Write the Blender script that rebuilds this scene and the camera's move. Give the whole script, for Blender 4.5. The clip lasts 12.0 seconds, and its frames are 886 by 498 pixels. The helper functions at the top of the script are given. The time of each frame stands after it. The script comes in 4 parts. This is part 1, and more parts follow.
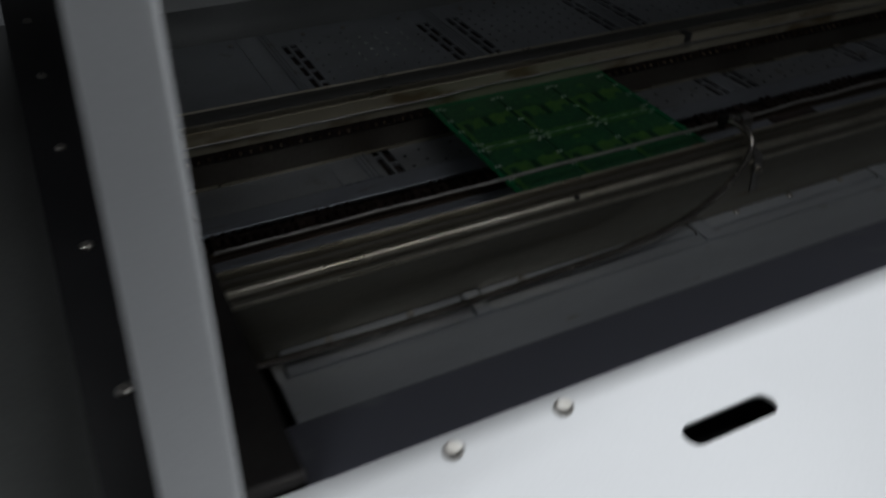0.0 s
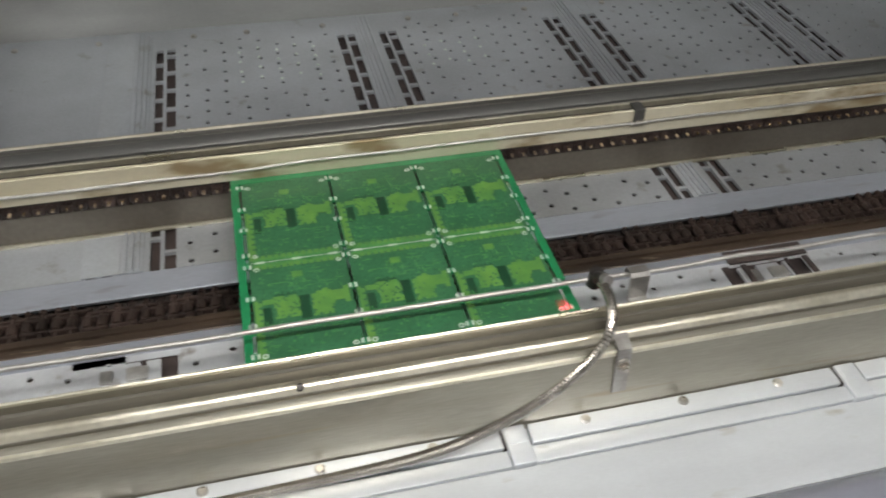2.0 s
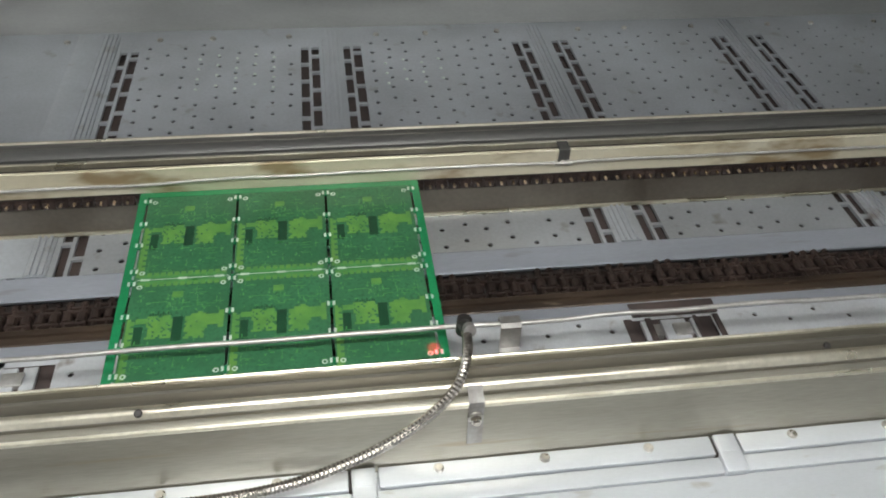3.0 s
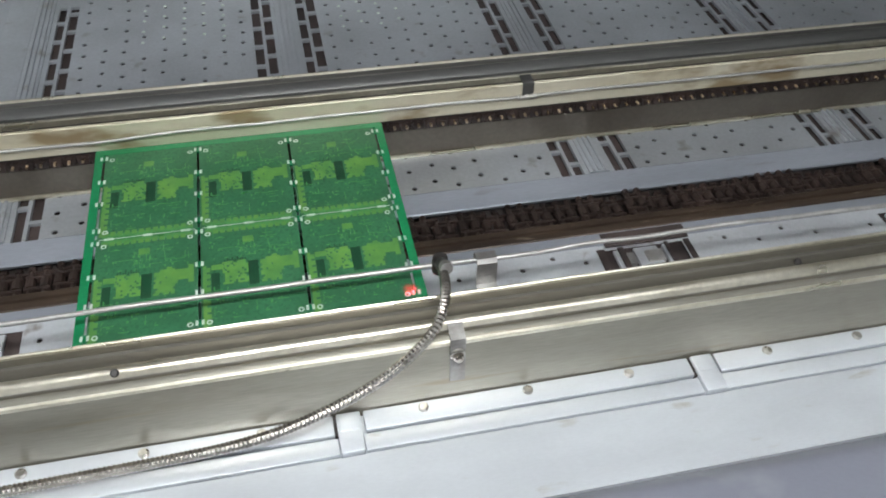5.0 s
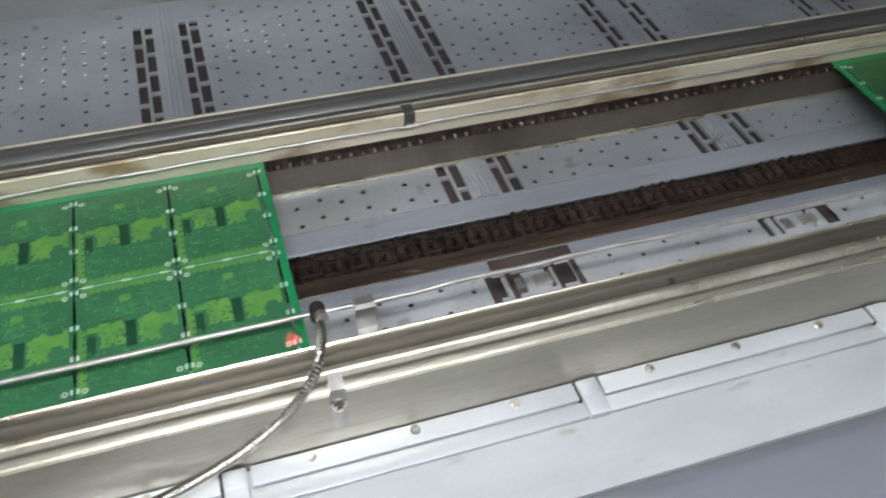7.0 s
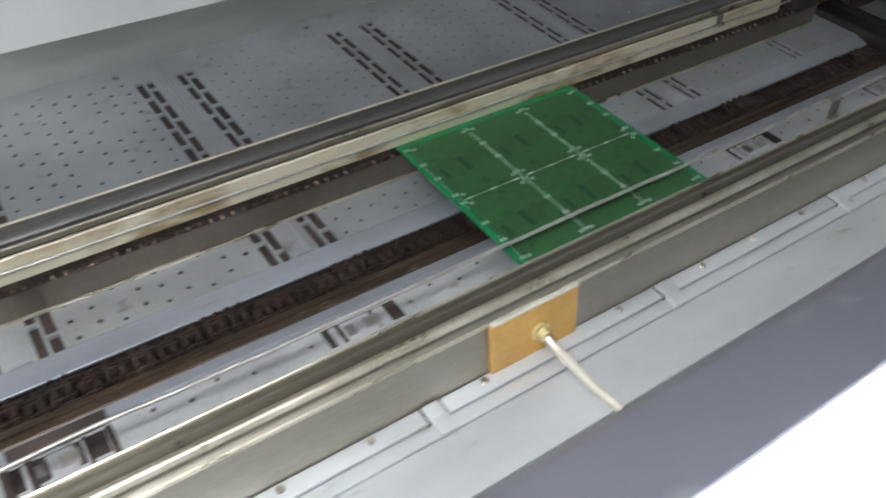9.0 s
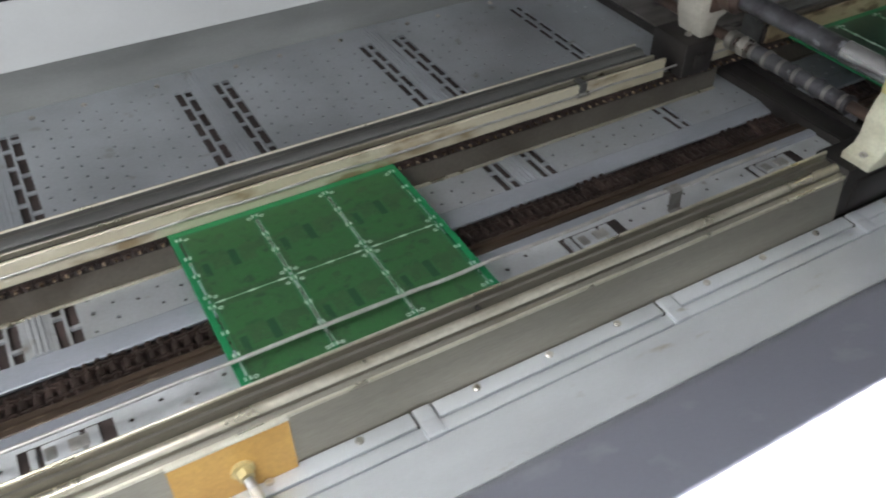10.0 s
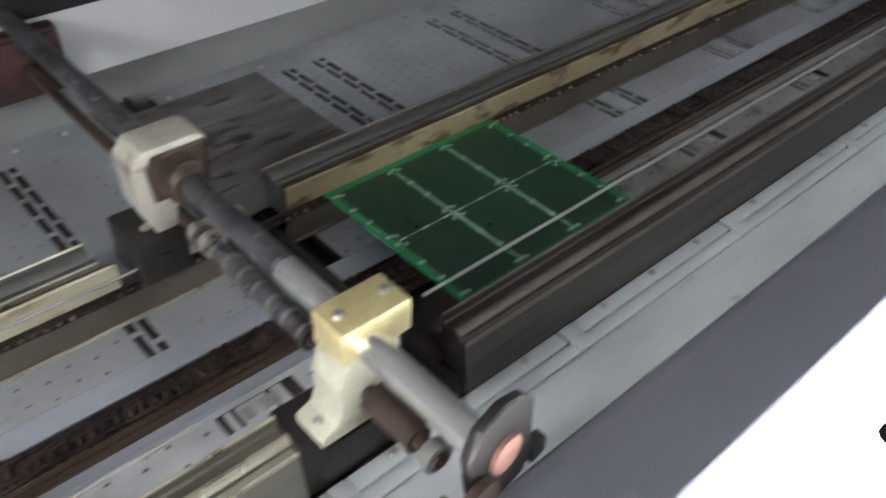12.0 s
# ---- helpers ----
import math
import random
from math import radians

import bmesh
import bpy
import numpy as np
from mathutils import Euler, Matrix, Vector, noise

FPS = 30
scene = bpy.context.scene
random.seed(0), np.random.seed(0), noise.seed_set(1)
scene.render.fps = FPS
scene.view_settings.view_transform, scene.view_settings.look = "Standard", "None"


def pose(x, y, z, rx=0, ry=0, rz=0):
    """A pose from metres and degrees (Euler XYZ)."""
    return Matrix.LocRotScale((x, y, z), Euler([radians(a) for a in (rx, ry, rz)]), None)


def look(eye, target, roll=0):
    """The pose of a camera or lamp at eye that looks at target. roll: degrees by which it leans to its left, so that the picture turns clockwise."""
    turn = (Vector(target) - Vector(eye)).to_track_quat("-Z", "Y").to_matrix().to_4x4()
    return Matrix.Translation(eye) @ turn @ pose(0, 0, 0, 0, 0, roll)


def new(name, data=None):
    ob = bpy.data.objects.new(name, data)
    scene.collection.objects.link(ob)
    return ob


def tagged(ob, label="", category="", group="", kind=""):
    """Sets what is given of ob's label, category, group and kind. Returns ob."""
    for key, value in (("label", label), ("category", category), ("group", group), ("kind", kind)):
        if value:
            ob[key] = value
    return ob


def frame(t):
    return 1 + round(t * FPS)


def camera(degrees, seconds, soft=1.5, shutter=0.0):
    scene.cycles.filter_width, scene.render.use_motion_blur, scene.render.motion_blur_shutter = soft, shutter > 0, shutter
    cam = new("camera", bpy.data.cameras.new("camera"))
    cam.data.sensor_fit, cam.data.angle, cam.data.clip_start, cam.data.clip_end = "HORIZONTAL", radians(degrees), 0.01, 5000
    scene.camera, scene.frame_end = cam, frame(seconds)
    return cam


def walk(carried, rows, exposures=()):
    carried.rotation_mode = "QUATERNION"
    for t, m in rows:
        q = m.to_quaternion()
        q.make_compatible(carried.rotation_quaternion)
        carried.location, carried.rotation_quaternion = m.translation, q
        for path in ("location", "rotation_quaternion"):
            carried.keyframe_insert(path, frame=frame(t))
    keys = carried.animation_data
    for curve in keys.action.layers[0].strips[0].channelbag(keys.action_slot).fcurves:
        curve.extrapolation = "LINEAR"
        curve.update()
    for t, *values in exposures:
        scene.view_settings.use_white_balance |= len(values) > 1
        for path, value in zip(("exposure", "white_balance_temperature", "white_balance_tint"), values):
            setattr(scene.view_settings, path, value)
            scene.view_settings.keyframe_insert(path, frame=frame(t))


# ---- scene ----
# ---- camera ----
cam = camera(56.7, 12.0, soft=1.9, shutter=0.5)
# seconds, x, y, z, rx, ry, rz
PATH = [
    (0, -0.5924, -0.5986, 0.5525, 53.08, -1.22, -26.75),
    (0.5, -0.3763, -0.5461, 0.5437, 54.22, -1.19, -18.02),
    (1, -0.2448, -0.4956, 0.5491, 53.17, -0.92, -13.99),
    (1.5, -0.1659, -0.4242, 0.5348, 51.73, -2.62, -13.85),
    (2, -0.1216, -0.3968, 0.5423, 48.48, -1.62, -13.73),
    (2.5, -0.0066, -0.3861, 0.5645, 47.48, -2.74, -9.97),
    (3, 0.0307, -0.3961, 0.5694, 47.99, -2.43, -7.89),
    (3.2, 0.0352, -0.3899, 0.5684, 47.42, -2.62, -8.90),
    (5, 0.0211, -0.3956, 0.5560, 44.76, -1.81, -12.27),
    (5.5, 0.0188, -0.3954, 0.5735, 45.44, -2.08, -14.56),
    (6, 0.0184, -0.3804, 0.5721, 43.94, -2.40, -16.29),
    (6.5, 0.0406, -0.3845, 0.5745, 44.47, -2.09, -16.92),
    (6.7, 0.0560, -0.3810, 0.5802, 44.12, -1.57, -17.16),
    (8.4, 0.2451, -0.3908, 0.6179, 45.69, -2.64, -25.21),
    (8.5, 0.2517, -0.3939, 0.6188, 46.32, -3.12, -27.63),
    (8.8, 0.3169, -0.4089, 0.5991, 48.50, -3.12, -34.07),
    (9, 0.3738, -0.4107, 0.6190, 48.01, -1.94, -34.31),
    (9.5, 0.5769, -0.4463, 0.6127, 50.57, -2.31, -30.32),
    (10, 0.7209, -0.4617, 0.6361, 48.62, -0.27, -29.77),
    (10.4, 0.7866, -0.4140, 0.6328, 49.27, -2.46, -35.90),
    (10.5, 0.8221, -0.4141, 0.6413, 48.54, -1.26, -37.38),
    (11, 0.9765, -0.4065, 0.6068, 50.59, -1.41, -45.01),
    (11.3, 1.0728, -0.4034, 0.6147, 50.74, -1.13, -42.68),
    (11.5, 1.1618, -0.4166, 0.6166, 50.59, -0.45, -39.20),
    (12, 1.3289, -0.4000, 0.6254, 50.53, -1.21, -41.74),
]
EXPOSURES = [(0.0, -3.95, 6350, 10), (0.2, -3.6, 6500, 10), (0.5, -2.3, 6900, 10), (1.0, -0.7, 7200, 11), (1.5, 0.0, 7100, 11), (3.0, 0.32, 6750, 8),
             (5.0, 0.36, 6400, 9), (6.5, 0.38, 6400, 10), (8.5, 0.58, 6450, 10), (9.5, 0.80, 6500, 10), (10.5, 1.1, 6500, 10), (12.0, 1.6, 6550, 11)]
walk(cam, [(t, pose(*p)) for t, *p in PATH], EXPOSURES)

# ---- light: unseen lamps added over the open oven ----
world = bpy.data.worlds.new("hall_air")
scene.world = world
world.use_nodes = True
world.node_tree.nodes["Background"].inputs[0].default_value = (0.80, 0.88, 1.0, 1)
world.node_tree.nodes["Background"].inputs[1].default_value = 0.018


def area_lamp(x, y, power, size_x=1.2, size_y=0.2, z=2.55):
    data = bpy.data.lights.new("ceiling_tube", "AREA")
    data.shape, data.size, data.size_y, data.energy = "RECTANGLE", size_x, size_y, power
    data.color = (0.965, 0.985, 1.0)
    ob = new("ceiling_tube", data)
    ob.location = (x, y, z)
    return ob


# unseen lamps added to brighten the bed: two in front, one at the entry
area_lamp(0.02, -0.52, 11.0, 0.5, 0.12, z=1.02)
area_lamp(0.50, -0.55, 2.4, 0.5, 0.12, z=1.02)
area_lamp(-1.00, 0.00, 5.0, 0.4, 0.12, z=0.62)
# high row added for the cover; the raised hood keeps it off the bed
for x in (-0.4, 1.2):
    area_lamp(x, 0.518, 500, 1.5, 0.03)

# ---- materials ----


def material(name, color, rough=0.5, metal=0.0, color2=None, scale=8.0, stretch=(1, 1, 1), grain=120.0, bump=0.1,
             spots=None, spot_scale=20.0, spot_amount=0.62, rough_var=0.12, per_object=0.0, grain_mix=0.35):
    """Base colour broken up at two scales, optional stains, roughness variation and fine relief."""
    m = bpy.data.materials.new(name)
    m.use_nodes = True
    nt = m.node_tree
    b = nt.nodes["Principled BSDF"]
    b.inputs["Metallic"].default_value = metal
    tc = nt.nodes.new("ShaderNodeTexCoord")
    mp = nt.nodes.new("ShaderNodeMapping")
    mp.inputs["Scale"].default_value = stretch
    geo = nt.nodes.new("ShaderNodeNewGeometry")
    nt.links.new(geo.outputs["Position"], mp.inputs["Vector"])
    big = nt.nodes.new("ShaderNodeTexNoise")
    big.inputs["Scale"].default_value, big.inputs["Detail"].default_value = scale, 6
    fine = nt.nodes.new("ShaderNodeTexNoise")
    fine.inputs["Scale"].default_value, fine.inputs["Detail"].default_value = grain, 3
    nt.links.new(mp.outputs["Vector"], big.inputs["Vector"])
    nt.links.new(mp.outputs["Vector"], fine.inputs["Vector"])
    c2 = color2 or tuple(c * 0.72 for c in color)
    ramp = nt.nodes.new("ShaderNodeValToRGB")
    ramp.color_ramp.elements[0].position, ramp.color_ramp.elements[1].position = 0.33, 0.68
    ramp.color_ramp.elements[0].color, ramp.color_ramp.elements[1].color = (*c2, 1), (*color, 1)
    nt.links.new(big.outputs["Fac"], ramp.inputs["Fac"])
    mix = nt.nodes.new("ShaderNodeMix")
    mix.data_type, mix.blend_type = "RGBA", "MULTIPLY"
    mix.inputs["Factor"].default_value = grain_mix
    gr = nt.nodes.new("ShaderNodeValToRGB")
    gr.color_ramp.elements[0].position, gr.color_ramp.elements[1].position = 0.3, 0.7
    gr.color_ramp.elements[0].color = (0.55, 0.55, 0.55, 1)
    nt.links.new(fine.outputs["Fac"], gr.inputs["Fac"])
    nt.links.new(ramp.outputs["Color"], mix.inputs["A"])
    nt.links.new(gr.outputs["Color"], mix.inputs["B"])
    out = mix.outputs["Result"]
    if spots:
        sp = nt.nodes.new("ShaderNodeTexNoise")
        sp.inputs["Scale"].default_value, sp.inputs["Detail"].default_value = spot_scale, 4
        nt.links.new(mp.outputs["Vector"], sp.inputs["Vector"])
        sr = nt.nodes.new("ShaderNodeValToRGB")
        sr.color_ramp.elements[0].position, sr.color_ramp.elements[1].position = spot_amount - 0.05, spot_amount + 0.07
        nt.links.new(sp.outputs["Fac"], sr.inputs["Fac"])
        m2 = nt.nodes.new("ShaderNodeMix")
        m2.data_type = "RGBA"
        nt.links.new(sr.outputs["Color"], m2.inputs["Factor"])
        nt.links.new(out, m2.inputs["A"])
        m2.inputs["B"].default_value = (*spots, 1)
        out = m2.outputs["Result"]
    if per_object:
        oi = nt.nodes.new("ShaderNodeObjectInfo")
        mr = nt.nodes.new("ShaderNodeMapRange")
        mr.inputs["To Min"].default_value, mr.inputs["To Max"].default_value = 1 - per_object, 1 + per_object
        nt.links.new(oi.outputs["Random"], mr.inputs["Value"])
        hs = nt.nodes.new("ShaderNodeHueSaturation")
        nt.links.new(mr.outputs["Result"], hs.inputs["Value"])
        nt.links.new(out, hs.inputs["Color"])
        out = hs.outputs["Color"]
    nt.links.new(out, b.inputs["Base Color"])
    rr = nt.nodes.new("ShaderNodeMapRange")
    rr.inputs["To Min"].default_value, rr.inputs["To Max"].default_value = max(rough - rough_var, 0.03), min(rough + rough_var, 1)
    nt.links.new(big.outputs["Fac"], rr.inputs["Value"])
    nt.links.new(rr.outputs["Result"], b.inputs["Roughness"])
    bp = nt.nodes.new("ShaderNodeBump")
    bp.inputs["Strength"].default_value, bp.inputs["Distance"].default_value = bump, 0.0006
    nt.links.new(fine.outputs["Fac"], bp.inputs["Height"])
    nt.links.new(bp.outputs["Normal"], b.inputs["Normal"])
    return m


STEEL = material("zinc_plated_sheet", (0.56, 0.59, 0.63), 0.44, 0.62, (0.42, 0.44, 0.465), 7, grain=260, bump=0.10, grain_mix=0.22,
                 spots=(0.30, 0.28, 0.26), spot_scale=26, spot_amount=0.70)
STRIP = material("galvanised_strip", (0.70, 0.72, 0.74), 0.42, 0.45, (0.54, 0.55, 0.57), 14, grain=300, bump=0.1, grain_mix=0.2,
                 spots=(0.33, 0.30, 0.28), spot_scale=40, spot_amount=0.69)
WALL = material("brushed_back_sheet", (0.40, 0.41, 0.40), 0.40, 0.65, (0.26, 0.265, 0.26), 3, (1, 1, 3), grain=160, bump=0.08, grain_mix=0.15)
DECK = material("light_deck_sheet", (0.76, 0.79, 0.82), 0.40, 0.45, (0.64, 0.66, 0.69), 5, (1, 3, 1), grain=220, bump=0.05, grain_mix=0.10,
                spots=(0.50, 0.48, 0.44), spot_scale=18, spot_amount=0.70)
RAIL = material("aged_aluminium_extrusion", (0.42, 0.395, 0.335), 0.34, 0.86, (0.30, 0.28, 0.232), 3, (0.4, 6, 6), grain=180,
                bump=0.06, spots=(0.28, 0.22, 0.14), spot_scale=9, spot_amount=0.69)
LEDGE = material("blue_grey_zinc_ledge", (0.46, 0.485, 0.545), 0.40, 0.55, (0.36, 0.38, 0.425), 8, (0.5, 3, 3), grain=260, bump=0.1, grain_mix=0.2,
                 spots=(0.30, 0.29, 0.30), spot_scale=22, spot_amount=0.67)
LIP = material("bright_edge", (0.78, 0.74, 0.62), 0.3, 0.85, (0.52, 0.48, 0.37), 12, grain=200, bump=0.05)
# darker copy of the strip sheet, for the strips past the shaft
DARK_STRIP = material("dark_heater_strip", (0.42, 0.405, 0.40), 0.45, 0.5, (0.26, 0.245, 0.24), 9, grain=260, bump=0.1, grain_mix=0.2,
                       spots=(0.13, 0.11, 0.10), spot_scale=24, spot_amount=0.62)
CREAM = material("flux_yellowed_face", (0.74, 0.69, 0.55), 0.36, 0.45, (0.60, 0.54, 0.38), 4, (1.2, 3.0, 3.0), grain=150, grain_mix=0.15,
                 bump=0.06, spots=(0.33, 0.25, 0.145), spot_scale=9, spot_amount=0.575)
TAUPE = material("dull_lower_web", (0.20, 0.178, 0.148), 0.45, 0.6, (0.115, 0.095, 0.075), 7, grain=180, bump=0.1)
DARK_RAIL = material("dark_anodised_band", (0.20, 0.198, 0.19), 0.36, 0.7, (0.13, 0.128, 0.122), 6, (0.5, 6, 6), grain=160, bump=0.06)
# darker than the rail: shade between lip and crest, put into the colour
GROOVE = material("shaded_olive_groove", (0.20, 0.185, 0.155), 0.42, 0.65, (0.13, 0.12, 0.098), 6, (0.5, 8, 8), grain=180, bump=0.1,
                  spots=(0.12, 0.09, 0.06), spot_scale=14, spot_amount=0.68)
BURNT_RAIL = material("heat_darkened_rail", (0.125, 0.108, 0.098), 0.36, 0.65, (0.065, 0.055, 0.049), 8, (0.4, 10, 10), grain=180, bump=0.1)
BURNT_LIP = material("heat_darkened_edge", (0.26, 0.23, 0.195), 0.35, 0.7, (0.15, 0.13, 0.105), 12, grain=200, bump=0.1)
TAN = material("tan_stained_face", (0.50, 0.41, 0.26), 0.42, 0.35, (0.33, 0.26, 0.155), 5, (1.2, 3, 3), grain=150, bump=0.1,
               spots=(0.14, 0.09, 0.05), spot_scale=15, spot_amount=0.57)
CHAIN = material("oily_brown_chain", (0.056, 0.036, 0.030), 0.42, 0.25, (0.024, 0.016, 0.014), 60, grain=400, bump=0.3,
                 per_object=0.35)
PIN = material("polished_chain_pin", (0.62, 0.50, 0.36), 0.28, 0.9, (0.35, 0.25, 0.16), 70, grain=300, bump=0.1, per_object=0.5)
# dark fill; under holes and in the rail gap it paints their shade
DARK_FILL = material("dark_fill", (0.05, 0.040, 0.036), 0.8, 0.0, (0.03, 0.024, 0.022), 30, grain=250, bump=0.3)
SLOT = material("dark_brown_fill", (0.085, 0.060, 0.054), 0.7, 0.0, (0.040, 0.029, 0.027), 25, grain=300, bump=0.3)
BROWN = material("rusty_brown_guide", (0.105, 0.072, 0.05), 0.42, 0.4, (0.042, 0.029, 0.022), 14, (0.6, 4, 4), grain=260, bump=0.25,
                 spots=(0.26, 0.21, 0.15), spot_scale=60, spot_amount=0.69)
GREY = material("grey_painted_slope", (0.25, 0.255, 0.305), 0.45, 0.0, (0.215, 0.22, 0.27), 3, grain=240, bump=0.05, grain_mix=0.10,
                spots=(0.34, 0.35, 0.385), spot_scale=9, spot_amount=0.66)
WHITE = material("white_powder_coat", (0.82, 0.83, 0.84), 0.4, 0.0, (0.78, 0.79, 0.80), 5, grain=420, bump=0.03, grain_mix=0.08)
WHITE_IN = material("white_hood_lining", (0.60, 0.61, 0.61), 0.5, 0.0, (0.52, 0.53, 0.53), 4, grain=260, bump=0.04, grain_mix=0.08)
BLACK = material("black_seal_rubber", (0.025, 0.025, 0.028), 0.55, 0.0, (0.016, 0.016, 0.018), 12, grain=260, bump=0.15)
BLACK_STEEL = material("blackened_steel", (0.045, 0.040, 0.037), 0.45, 0.4, (0.028, 0.025, 0.024), 20, grain=220, bump=0.2)
SCREW = material("stainless_screw", (0.72, 0.70, 0.66), 0.3, 0.9, (0.5, 0.47, 0.42), 80, grain=400, bump=0.1, per_object=0.3)
BRASS = material("brass", (0.80, 0.70, 0.38), 0.4, 0.5, (0.68, 0.57, 0.28), 30, grain=260, bump=0.1)
CAST = material("cream_painted_casting", (0.68, 0.67, 0.53), 0.45, 0.05, (0.52, 0.50, 0.38), 25, grain=260, bump=0.2,
                spots=(0.33, 0.28, 0.19), spot_scale=30, spot_amount=0.66)
CAST_GREY = material("grimy_grey_casting", (0.56, 0.54, 0.47), 0.45, 0.1, (0.40, 0.37, 0.31), 25, grain=260, bump=0.2,
                     spots=(0.16, 0.11, 0.08), spot_scale=24, spot_amount=0.60)
CHROME = material("polished_shaft", (0.90, 0.91, 0.93), 0.26, 1.0, (0.84, 0.85, 0.87), 12, grain=200, bump=0.02, rough_var=0.05, grain_mix=0.08)
DULL_SHAFT = material("dirty_steel_shaft", (0.24, 0.24, 0.265), 0.36, 0.8, (0.08, 0.075, 0.08), 28, grain=240, bump=0.15,
                      spots=(0.40, 0.40, 0.44), spot_scale=70, spot_amount=0.66)
RUST = material("rusty_steel", (0.105, 0.068, 0.053), 0.5, 0.35, (0.042, 0.029, 0.025), 35, grain=260, bump=0.35)
STAINED = material("brown_stained_sheet", (0.27, 0.25, 0.235), 0.42, 0.45, (0.12, 0.105, 0.096), 9, (1, 3, 1), grain=200, bump=0.15,
                   spots=(0.035, 0.028, 0.025), spot_scale=16, spot_amount=0.60)
MAROON = material("maroon_painted_box", (0.085, 0.034, 0.030), 0.45, 0.0, (0.036, 0.018, 0.016), 18, grain=220, bump=0.2,
                  spots=(0.022, 0.013, 0.012), spot_scale=26, spot_amount=0.58)
AMBER = material("amber_insulating_board", (0.60, 0.36, 0.10), 0.45, 0.0, (0.48, 0.27, 0.07), 16, grain=260, bump=0.1)
TUBE = material("bright_steel_tube", (0.66, 0.645, 0.62), 0.44, 0.7, (0.46, 0.44, 0.41), 40, grain=300, bump=0.08)
HOSE = material("flexible_metal_conduit", (0.50, 0.465, 0.42), 0.24, 0.95, (0.36, 0.33, 0.29), 50, grain=300, bump=0.1)
CLIP = material("grey_steel_clip", (0.52, 0.51, 0.49), 0.35, 0.8, (0.30, 0.28, 0.26), 40, grain=300, bump=0.1)
PALE = material("pale_ceramic_tube", (0.66, 0.64, 0.55), 0.5, 0.0, (0.56, 0.53, 0.44), 30, grain=260, bump=0.1)
BOARD = material("green_solder_mask", (0.044, 0.185, 0.082), 0.36, 0.0, (0.032, 0.135, 0.060), 30, grain=420, bump=0.05, rough_var=0.06,
                 spots=(0.026, 0.110, 0.052), spot_scale=330, spot_amount=0.56)
EDGE = material("bare_green_border", (0.012, 0.23, 0.085), 0.32, 0.0, (0.010, 0.19, 0.07), 20, grain=300, bump=0.05, rough_var=0.06)
# darker copy of the mask: its weak reflection is put into the colour
BOARD_SHADED = material("shaded_green_solder_mask", (0.012, 0.050, 0.025), 0.3, 0.0, (0.009, 0.038, 0.019), 30, grain=420, bump=0.05, rough_var=0.06)
POUR = material("copper_under_mask", (0.130, 0.300, 0.060), 0.36, 0.0, (0.075, 0.225, 0.058), 60, grain_mix=0.2, grain=400, bump=0.05, rough_var=0.06)
# board tones as the angle of reflection shows them, put into the colour
FIELD = material("olive_reflection_field", (0.034, 0.125, 0.040), 0.34, 0.0, (0.038, 0.115, 0.043), 40, grain=400, bump=0.05, rough_var=0.06,
                 spots=(0.024, 0.066, 0.030), spot_scale=60, spot_amount=0.61)
FIELD_POUR = material("olive_reflection_area", (0.046, 0.105, 0.042), 0.34, 0.0, (0.032, 0.085, 0.036), 60, grain=400, bump=0.05, rough_var=0.06)
MASK_TONED = material("reflection_dulled_mask", (0.034, 0.150, 0.062), 0.34, 0.0, (0.024, 0.135, 0.055), 60, grain=400, bump=0.05, rough_var=0.06)
DEEP = material("bare_laminate_window", (0.012, 0.070, 0.030), 0.35, 0.0, (0.010, 0.055, 0.025), 60, grain=400, bump=0.05)
TRACE = material("routed_traces", (0.085, 0.290, 0.085), 0.32, 0.0, (0.060, 0.235, 0.070), 80, grain=400, bump=0.05)
TINNED = material("tinned_pad", (0.78, 0.84, 0.78), 0.35, 0.3, (0.58, 0.68, 0.60), 90, grain=400, bump=0.1)
BAFFLE = material("heat_stained_baffle", (0.17, 0.12, 0.10), 0.4, 0.5, (0.09, 0.065, 0.055), 9, grain=160, bump=0.1)
HOODMAT = material("dark_hood_steel", (0.11, 0.105, 0.10), 0.5, 0.5, (0.07, 0.066, 0.062), 6, grain=160, bump=0.1)
CEIL = material("hall_ceiling_paint", (0.34, 0.345, 0.35), 0.8, 0.0, None, 2, bump=0.05)
HALL = material("hall_wall_paint", (0.24, 0.245, 0.25), 0.8, 0.0, None, 2, bump=0.05)
CONCRETE = material("concrete_floor", (0.30, 0.31, 0.31), 0.6, 0.0, None, 3, bump=0.1)

# ---- builders ----


def add_box(bm, x0, x1, y0, y1, z0, z1, bevel=0.0):
    r = bmesh.ops.create_cube(bm, size=1.0)
    vs = r["verts"]
    bmesh.ops.scale(bm, vec=(x1 - x0, y1 - y0, z1 - z0), verts=vs)
    bmesh.ops.translate(bm, vec=((x0 + x1) / 2, (y0 + y1) / 2, (z0 + z1) / 2), verts=vs)
    if bevel:
        es = list({e for v in vs for e in v.link_edges})
        bmesh.ops.bevel(bm, geom=es, offset=bevel, segments=2, affect="EDGES", profile=0.5)


def add_cyl(bm, p0, p1, r, seg=16, r2=None):
    p0, p1 = Vector(p0), Vector(p1)
    d = p1 - p0
    m = Matrix.Translation((p0 + p1) / 2) @ d.to_track_quat("Z", "Y").to_matrix().to_4x4()
    bmesh.ops.create_cone(bm, cap_ends=True, segments=seg, radius1=r, radius2=r if r2 is None else r2, depth=d.length, matrix=m)


